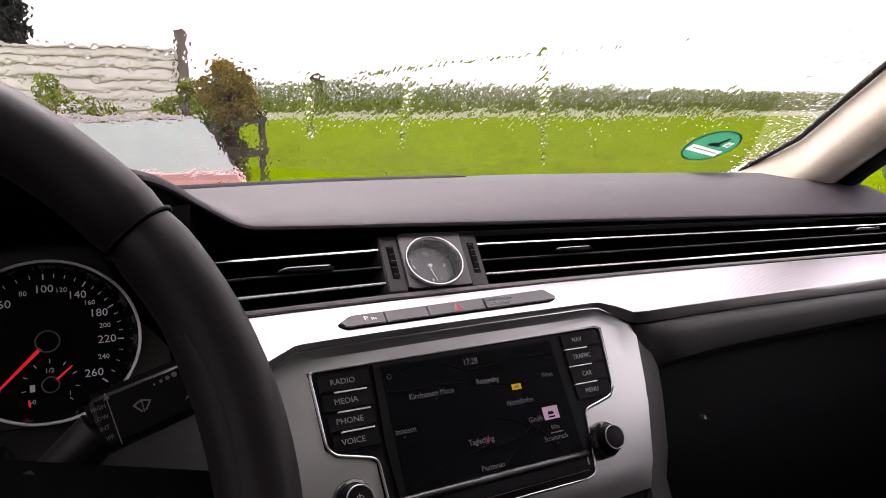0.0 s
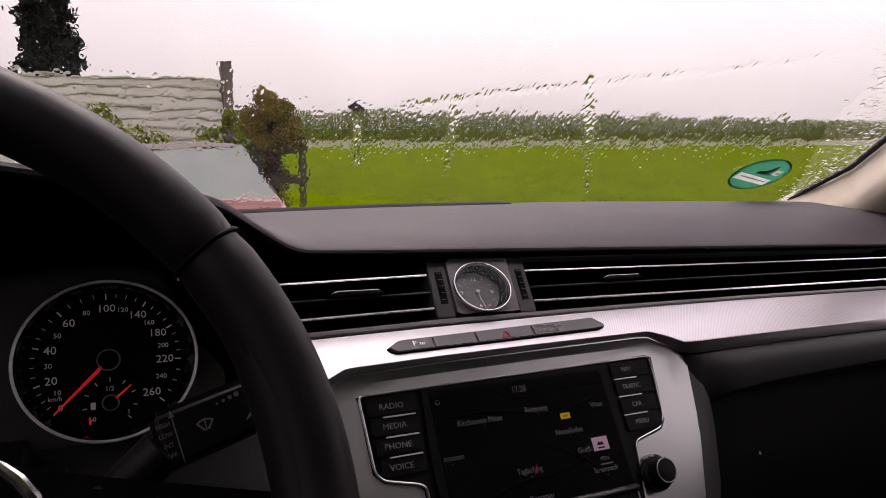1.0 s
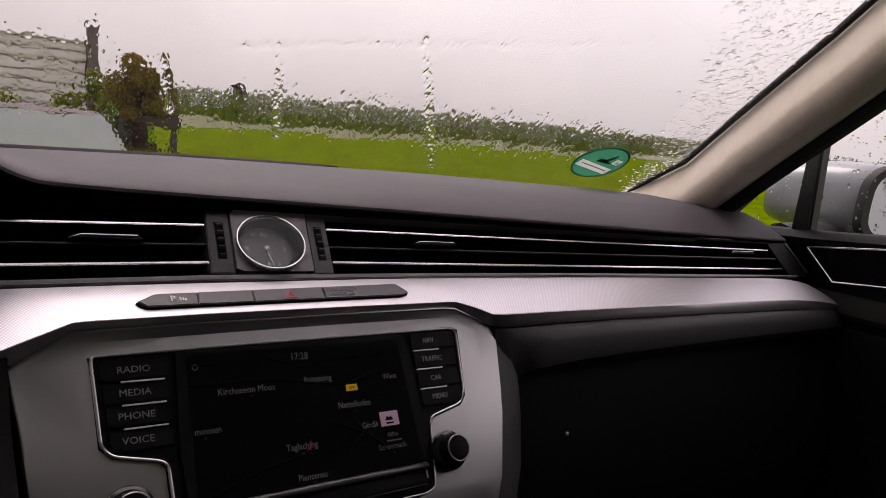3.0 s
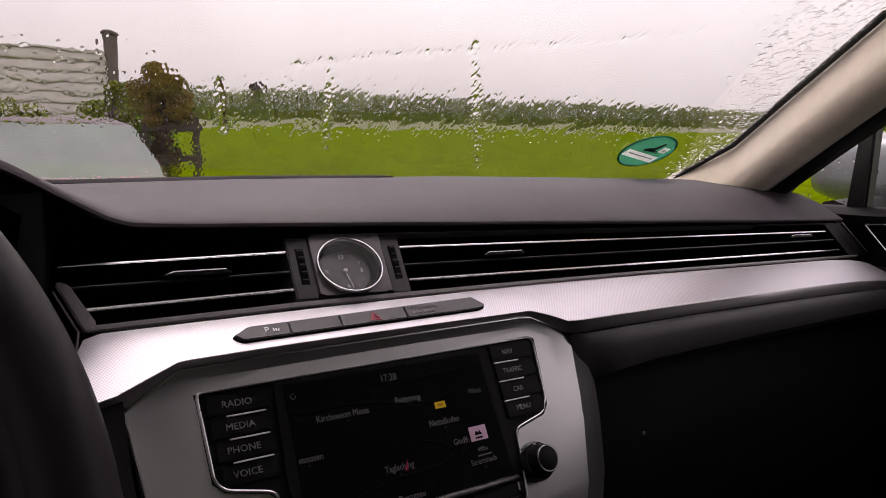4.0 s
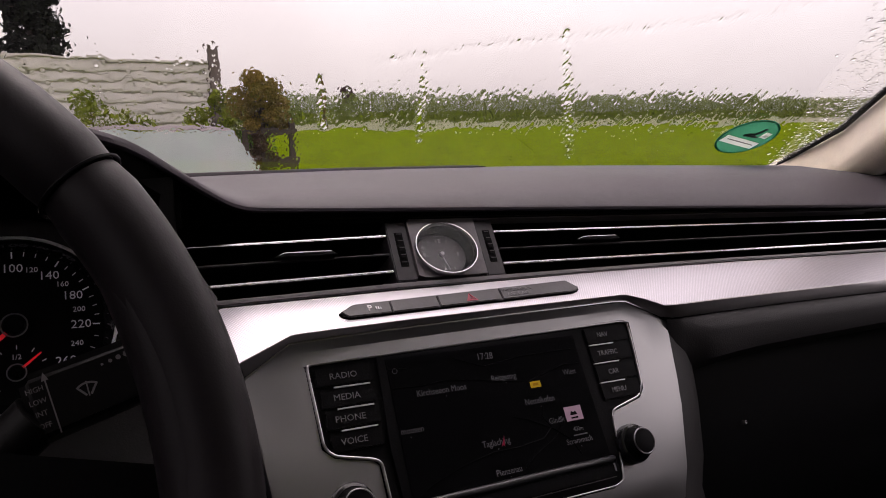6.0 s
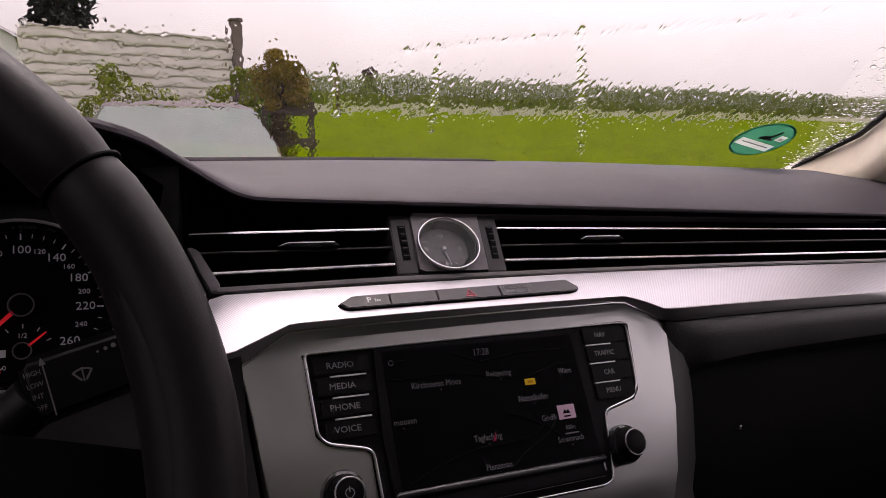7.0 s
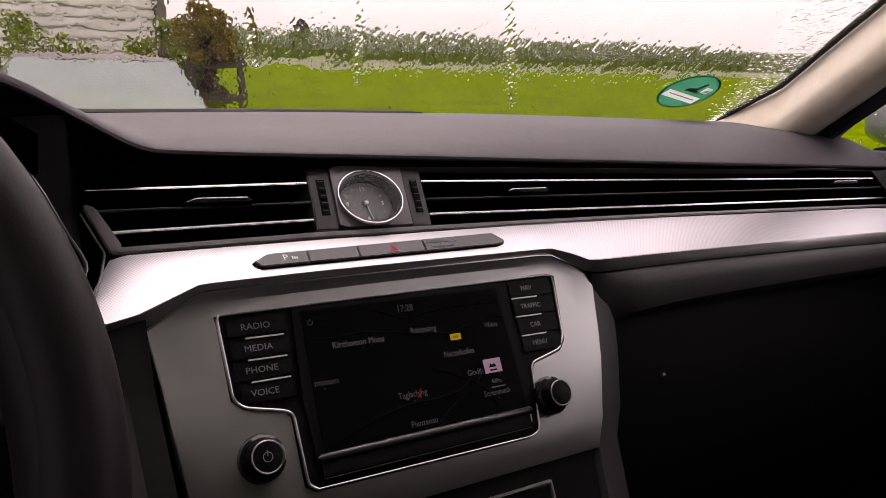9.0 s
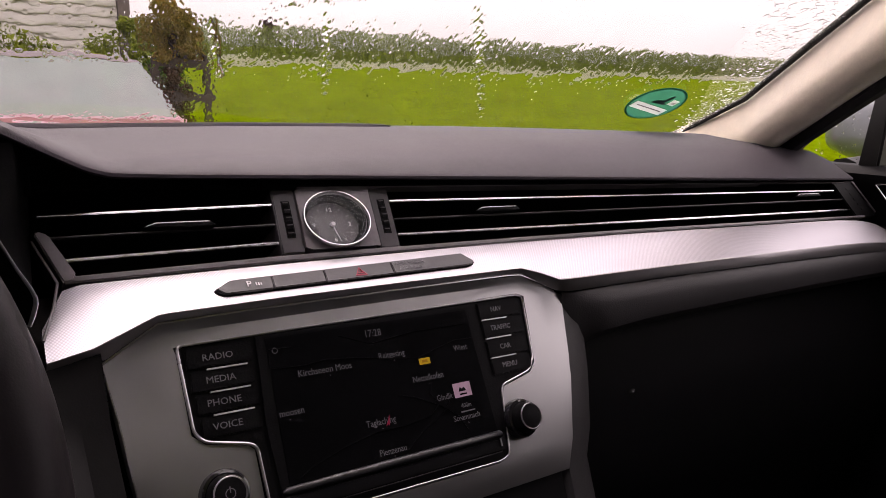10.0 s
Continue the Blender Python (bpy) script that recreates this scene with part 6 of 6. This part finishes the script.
# ---- red car ahead ----
def fogged_mat():
    """Wet car glass, half see-through; its pale base is painted for reflected sky."""
    m = mat("sky_pale_wet_glass", (0.33, 0.40, 0.375), 0.22, vary=0.10, scale=5, coat=0.5)
    n, l = m.node_tree.nodes, m.node_tree.links
    tr, mx = n.new("ShaderNodeBsdfTransparent"), n.new("ShaderNodeMixShader")
    mx.inputs[0].default_value = 0.72
    l.new(tr.outputs[0], mx.inputs[1])
    l.new(n["Principled BSDF"].outputs[0], mx.inputs[2])
    l.new(mx.outputs[0], n["Material Output"].inputs[0])
    return m


def build_red_car():
    c = thing("red_car", "small wet red car parked ahead, its rear window facing the camera", "car", Matrix.Translation((0.59, 6.4, -0.415)))
    # Pink base: the sky's sheen on wet red paint is in the colour.
    RED = mat("red_paint_sky_sheen", (0.62, 0.25, 0.39), 0.30, 0.1, vary=0.08, scale=10, coat=0.6)
    WET = fogged_mat()
    rows = []
    for y, s, top in ((-0.12, 0.93, 0.0), (-0.05, 0.99, 0.0), (0.3, 1.0, 0.02), (2.2, 1.0, 0.03), (3.4, 0.98, 0.0), (3.8, 0.90, -0.08)):
        rows.append([(s * 0.94, y, 0.28), (s * 1.0, y, 0.55), (s * 1.0, y, 0.86 + top), (s * 0.95, y, 0.982 + top), (s * 0.60, y, 0.994 + top), (-s * 0.60, y, 0.994 + top), (-s * 0.95, y, 0.982 + top), (-s * 1.0, y, 0.86 + top), (-s * 1.0, y, 0.55), (-s * 0.94, y, 0.28)])
    bm = grid(rows, close=True)
    bm.verts.ensure_lookup_table()
    bm.faces.new([bm.verts[i] for i in range(10)])
    bm.faces.new([bm.verts[len(bm.verts) - 10 + i] for i in range(10)])
    part("body", bm, RED, c, "glossy wet red body, the sky's sheen painted in as pink")
    # cabin: roof and pillars
    rows = []
    for y, w, z in ((0.36, 0.685, 1.478), (0.45, 0.70, 1.500), (1.0, 0.70, 1.510), (1.8, 0.68, 1.48), (2.1, 0.64, 1.44)):
        rows.append([(-w, y, z - 0.035), (-w + 0.05, y, z - 0.006), (-w * 0.5, y, z + 0.008), (0, y, z + 0.012), (w * 0.5, y, z + 0.008), (w - 0.05, y, z - 0.006), (w, y, z - 0.035)])
    part("roof", grid(rows), mat("pale_wet_roof", (0.11, 0.085, 0.09), 0.6, 0.0, vary=0.2, scale=8, spec=0.2), c, "wet roof")
    for s in (-1, 1):
        part("rear_pillar", grid([[(s * 0.675, 0.36, 1.472), (s * 0.70, 0.45, 1.465)], [(s * 0.92, 0.06, 1.017), (s * 0.95, 0.32, 1.012)]]), mat("dark_pillar_glass", (0.02, 0.02, 0.02), 0.2, vary=0.05), c)
        g = part("side_window", grid([[(s * 0.70, 0.45, 1.465), (s * 0.69, 2.0, 1.44)], [(s * 0.94, 0.35, 1.022), (s * 0.92, 2.6, 1.022)]]), WET, c)
    part("rear_window", grid([[(-0.665 + 1.33 * i / 8, 0.36 - 0.02 * (1 - abs(i - 4) / 4), 1.474) for i in range(9)], [(-0.790 + 1.58 * i / 8, 0.22 - 0.03 * (1 - abs(i - 4) / 4), 1.255) for i in range(9)], [(-0.905 + 1.81 * i / 8, 0.06 - 0.03 * (1 - abs(i - 4) / 4), 0.994) for i in range(9)]]), WET, c, "wet rear window, the grey sky's reflection painted in as pale colour")
    part("windscreen", grid([[(-0.58, 2.1, 1.40), (0.58, 2.1, 1.40)], [(-0.76, 2.75, 1.02), (0.76, 2.75, 1.02)]]), WET, c)
    part("parcel_shelf", box(-0.7, 0.7, 0.14, 0.6, 1.02, 1.04), mat("pale_shelf", (0.35, 0.36, 0.34), 0.8, vary=0.1), c)
    part("head_rest", box(0.12, 0.44, 0.85, 0.95, 1.04, 1.20, 0.04), mat("pale_seat", (0.45, 0.50, 0.42), 0.8, vary=0.1), c)
    for s in (-1, 1):
        part("tail_lamp", box(s * 0.78 - 0.10, s * 0.78 + 0.10, -0.13, 0.0, 0.68, 0.90, 0.02), mat("red_lamp_glass", (0.35, 0.01, 0.01), 0.15, vary=0.05), c)
        for y in (0.55, 3.1):
            mw = frame_m((s * 0.80, y, 0.31), (0, 1, 0), (0, 0, 1)) @ Matrix.Diagonal((1, 1, s, 1))
            wh = part("wheel", lathe([(0.0, 0.09), (0.19, 0.09), (0.20, 0.06), (0.20, -0.10)], mw, 32), SILVER_PAINT, c)
            part("tyre", lathe([(0.20, 0.08), (0.28, 0.09), (0.31, 0.06), (0.31, -0.10), (0.20, -0.10)], mw, 32), RUBBER, wh)
    part("bumper", box(-0.84, 0.84, -0.20, 0.05, 0.36, 0.62, 0.06, segs=3), RED, c)


build_red_car()

# dark timber stand beside the shrub
tb = thing("timber_rail", "short dark weathered timber rail fence beside the shrub", "fence", Matrix.Translation((3.22, 11.5, ground_z(3.22, 11.5) - 0.03)))
part("post", box(-0.05, 0.05, -0.05, 0.05, 0, 1.48, 0.01), BARK, tb)
part("post", box(-0.86, -0.76, -0.05, 0.05, 0, 1.42, 0.01), BARK, tb)
part("rail", box(-0.88, 0.08, -0.09, -0.05, 1.26, 1.38, 0.01), BARK, tb)
part("rail", box(-0.88, 0.08, -0.09, -0.05, 0.72, 0.86, 0.01), BARK, tb)

# pale stake and mast in the meadow beside the car
WOODP = mat("pale_stake", (0.55, 0.53, 0.50), 0.8, vary=0.2, scale=20)
solid("stake", tube([(9.6, 5.0, -0.2), (9.62, 5.0, 0.95)], [0.03, 0.028], 8), WOODP, "pale wooden stake in the meadow", "stake", OUT)
solid("mast", tube([(62, 21.0, -0.2), (62, 21.0, 9.0)], [0.16, 0.10], 8), WOODP, "pale slender mast beyond the meadow", "mast", OUT)

# woods on the horizon and trees behind the car
verts, quads = [], []
r2 = np.random.default_rng(21)
blobs = []
for i in range(420):
    a = radians(r2.uniform(58, 130))
    d = r2.uniform(230, 300)
    hh = r2.uniform(2.0, 4.0)
    blobs.append(((d * sin(a), d * cos(a), hh * 0.55), (r2.uniform(2, 4), r2.uniform(2, 4), hh * 0.5)))
v, q = foliage(blobs, 26000, 0.45, 8)
ob = new("far_woods", from_quads("far_woods", v, q, LEAF))
tagged(ob, "dark woods along the horizon", "woods", kind="stuff")
make_tree("garden_tree", "leafy young tree standing behind the parked car", 9.2, -21.0, 4.6, 2.9, LEAF, 31, 5200, 0.11, 0.10, base=0.22, z=-0.1)
bh = thing("shed", "low dark timber shed behind the parked car", "shed", Matrix.Translation((5.2, -27.0, -0.1)))
part("wall", box(-3.2, 1.6, -4, 0, 0, 2.0, 0.02), mat("dark_shed_boards", (0.05, 0.045, 0.045), 0.8, vary=0.3, scale=6), bh)
part("roof", prism([(-3.5, 1.95), (1.9, 1.95), (-0.8, 2.5)], -0.3, 4.3, frame_m((0, 0, 0), (1, 0, 0), (0, 0, 1))), mat("shed_roof", (0.09, 0.08, 0.08), 0.8, vary=0.2, scale=6), bh, smooth=False)


# ---- rain on the glass ----
def drops_mesh(name, spots, n=7):
    """Flattened water beads: each spot is (centre, right, up, normal, half width, half length, height)."""
    v, q = [], []
    for c, rx, up, nn, a, b, h in spots:
        k = len(v)
        for rr, hh in ((1.0, 0.0), (0.82, 0.62), (0.45, 0.93)):
            for i in range(n):
                t = 2 * pi * i / n
                p = c + rx * (a * rr * cos(t)) + up * (b * rr * sin(t)) + nn * (h * hh)
                v.append(tuple(p))
        v.append(tuple(c + nn * h))
        for ring in range(2):
            for i in range(n):
                j = (i + 1) % n
                q.append((k + ring * n + i, k + ring * n + j, k + ring * n + n + j, k + ring * n + n + i))
        for i in range(n):
            q.append((k + 2 * n + i, k + 2 * n + (i + 1) % n, k + 3 * n))
        q.append(tuple(k + i for i in reversed(range(n))))
    me = from_quads(name, v, q, WATER)
    for p in me.polygons:
        p.use_smooth = len(p.vertices) < n
    return me


r3 = np.random.default_rng(12)


def bead(x, s, a, b, turn=0.0, h=None):
    c = glass_pt(x, s, 0.002)
    rx = (glass_pt(x + 0.01, s) - glass_pt(x - 0.01, s)).normalized()
    up = (glass_pt(x, s + 0.01) - glass_pt(x, s - 0.01)).normalized()
    n = rx.cross(up).normalized()
    if n.z < 0:
        n, rx = -n, -rx
    r, u = rx * cos(turn) + up * sin(turn), up * cos(turn) - rx * sin(turn)
    return (c, r, u, n, a, b, h if h else 0.55 * min(a, b))


def dry_x(s):
    return lerp(s, [0.0, 0.058, 0.296, 0.466, 0.8], [0.69, 0.648, 0.514, 0.397, 0.20])


spots = []
for i in range(110):
    s = float(np.clip(r3.normal(0.165, 0.055), 0.012, 0.40)) if i < 100 else 0.012 + 0.45 * r3.random()
    x = r3.uniform(-0.50, dry_x(s))
    if s < 0.10 and r3.random() > 0.3:
        continue
    if s > 0.24 and r3.random() > (0.05 if x > -0.06 else 0.35):
        continue
    a = float(np.clip(r3.lognormal(-7.45, 0.42), 0.00025, 0.0018))
    spots.append(bead(x, s, a, a * r3.uniform(1.2, 3.2), r3.normal(-0.3, 0.35), 0.2 * a))
for i in range(2100):
    s = 0.01 + 0.62 * r3.random()
    x = dry_x(s) + (edge_x(s) - dry_x(s)) * r3.random() ** 0.8 + r3.normal(0, 0.012)
    a = float(np.clip(r3.lognormal(-6.78, 0.42), 0.0006, 0.0028))
    spots.append(bead(x, s, a, a * r3.uniform(0.9, 1.7), r3.normal(0, 0.5), 0.30 * a))
ob = new("rain_drops", drops_mesh("rain_drops", spots))
ob.matrix_basis = CAR
ob.visible_shadow = False
tagged(ob, "clear rain drops and runnels on the windscreen", "rain drops", kind="stuff")
spots = []
for i in range(2000):
    z = r3.uniform(0.985, 1.26)
    y = r3.uniform(-0.6, 0.11)
    x = lerp(z, [0.97, 1.13, 1.28], [0.803, 0.772, 0.665])
    a = float(np.clip(r3.lognormal(-7.0, 0.45), 0.0004, 0.0022))
    spots.append((Vector((x, y, z)), Vector((0, 1, 0)), Vector((-0.15, 0, 1)).normalized(), Vector((1, 0, 0.15)).normalized(), a, a * r3.uniform(0.9, 1.7), 0.3 * a))
ob = new("side_rain_drops", drops_mesh("side_rain_drops", spots))
ob.matrix_basis = CAR
ob.visible_shadow = False
tagged(ob, "clear rain drops on the door windows", "rain drops", kind="stuff")


# ---- water film that the wipers have left, rippled by the rain ----
def build_film():
    dx, ds, x0, x1, s0, s1 = 0.00064, 0.00125, -0.42, 0.70, -0.05, 0.42
    nx, ns = int((x1 - x0) / dx), int((s1 - s0) / ds)
    X, S = np.meshgrid(x0 + dx * np.arange(nx), s0 + ds * np.arange(ns))
    H = np.zeros((ns, nx))
    r = np.random.default_rng(44)

    def dab(x, s, a, b, turn, height):
        """One soft ripple, half width a and half length b, leaning by turn."""
        reach = 2.6 * max(a, b)
        i0, i1 = max(0, int((x - reach - x0) / dx)), min(nx, int((x + reach - x0) / dx) + 1)
        j0, j1 = max(0, int((s - reach - s0) / ds)), min(ns, int((s + reach - s0) / ds) + 1)
        if i1 <= i0 or j1 <= j0:
            return
        u, v = X[j0:j1, i0:i1] - x, S[j0:j1, i0:i1] - s
        p, q = u * cos(turn) + v * sin(turn), v * cos(turn) - u * sin(turn)
        H[j0:j1, i0:i1] += height * np.exp(-0.5 * ((p / a) ** 2 + (q / b) ** 2))

    def hang(x):
        """The lean of a hanging stroke of water: straight down on the raked glass's sides."""
        return radians(lerp(x, [-0.3, -0.1, 0.1, 0.3, 0.5], [-5, 8, 18, 28, 36]))

    # broad slack waves
    for i in range(2600):
        a = r.uniform(0.005, 0.010)
        dab(r.uniform(x0, x1), r.uniform(s0, s1), a, a * r.uniform(1.2, 2.4), r.normal(-0.2, 0.4), a * r.normal(0, 0.0024))
    # short strokes and drops
    for i in range(15000):
        a = float(np.clip(r.lognormal(-7.32, 0.22), 0.00052, 0.0011))
        x, s = r.uniform(x0, x1), r.uniform(s0, s1)
        steep = r.uniform(0.03, 0.065) if r.random() < lerp(x, [-0.2, 0.12], [0.14, 0.34]) and 0.088 < s < 0.225 else r.uniform(0.002, 0.018)
        b = a * r.uniform(2.8, 6.0) * lerp(x, [-0.1, 0.25], [0.45, 1.0])
        dab(x, s, a, b, hang(x) + r.normal(0, 0.09), 2.2 * a * steep)
    # edges of the wiped arc and runnels
    runs = (([(0.03, 0.207), (0.10, 0.243), (0.16, 0.263), (0.26, 0.300), (0.34, 0.330), (0.43, 0.372), (0.52, 0.402)], 1000, 0.0042, 0.068),
            ([(0.19, 0.29), (0.279, 0.159), (0.358, 0.037)], 560, 0.0026, 0.085),
            ([(0.075, 0.232), (0.140, 0.065)], 300, 0.0024, 0.075),
            ([(-0.013, 0.180), (0.020, 0.085)], 220, 0.0022, 0.075))
    for pts, n, spread, steep in runs:
        px, ps = [p[0] for p in pts], [p[1] for p in pts]
        for i in range(n):
            t = r.random() * (len(pts) - 1)
            a = r.uniform(0.0005, 0.0009)
            x = lerp(t, range(len(pts)), px) + r.normal(0, spread)
            s = lerp(t, range(len(pts)), ps) + r.normal(0, spread)
            dab(x, s, a, a * r.uniform(2.0, 5.0), hang(x) + r.normal(0, 0.08), 2.6 * a * steep * r.uniform(0.4, 1.0) * lerp(s, [0.04, 0.15], [1.7, 1.0]))
    # thin, calm film higher up
    more = np.arange(s1, 0.94, 0.02)
    S = np.concatenate([S, np.repeat(more[:, None], nx, 1)])
    X = np.concatenate([X, np.repeat(X[:1], len(more), 0)])
    H = np.concatenate([H * np.clip((s1 - S[:ns]) / 0.03, 0, 1), np.zeros((len(more), nx))])
    ns, s1 = len(S), 0.95
    limit = np.interp(S[:, 0], [0.0, 0.058, 0.296, 0.466, 0.9], [0.66, 0.640, 0.506, 0.39, 0.10])
    fade = np.clip((limit[:, None] + 0.03 - X) / 0.12, 0, 1) * np.clip((X - x0) / 0.02, 0, 1) * np.clip((s1 - S) / 0.03, 0, 1) * np.clip((S - s0) / 0.01, 0, 1)
    fade = fade * fade * (3 - 2 * fade)
    T = np.maximum(0.0006 + H * fade, 0.00002)
    y0 = 0.388 - 0.3 * X * X

    def sheet(off):
        return np.stack([X, y0 - S * cos(RAKE) + off * sin(RAKE), 0.985 + S * sin(RAKE) + off * cos(RAKE)], -1).reshape(-1, 3)

    k = ns * nx
    idx = np.arange(k).reshape(ns, nx)
    rim = np.interp(S[:, 0], [0.0, 0.05, 0.15, 0.28, 0.43, 0.51, 0.80], [0.665, 0.657, 0.653, 0.610, 0.560, 0.528, 0.47]) + 0.025
    inside = X[:-1, :-1] < rim[:-1, None]
    q = np.stack([idx[:-1, :-1], idx[:-1, 1:], idx[1:, 1:], idx[1:, :-1]], -1)[inside]
    # the side on the glass is smooth: a wider mesh does
    xb, sb = np.linspace(x0, x1, 90), np.linspace(s0, S[-1, 0], 60)
    XB, SB = np.meshgrid(xb, sb)
    under = np.stack([XB, 0.388 - 0.3 * XB * XB - SB * cos(RAKE) + 0.002 * sin(RAKE), 0.985 + SB * sin(RAKE) + 0.002 * cos(RAKE)], -1).reshape(-1, 3)
    ib = np.arange(90 * 60).reshape(60, 90) + k
    rb = np.interp(SB[:-1, :-1], S[:, 0], rim) + 0.012
    qb = np.stack([ib[:-1, :-1], ib[:-1, 1:], ib[1:, 1:], ib[1:, :-1]], -1)[XB[:-1, :-1] < rb]
    me = bpy.data.meshes.new("water_film")
    me.from_pydata(np.concatenate([sheet(0.002 + T), under]), [], np.concatenate([q[:, ::-1], qb]))
    me.materials.append(WATER)
    me.polygons.foreach_set("use_smooth", np.ones(len(me.polygons), dtype=bool))
    ob = new("water_film", me)
    ob.matrix_basis = CAR
    ob.visible_shadow = False
    tagged(ob, "rippled film of rain water on the windscreen", "rain water", kind="stuff")


build_film()
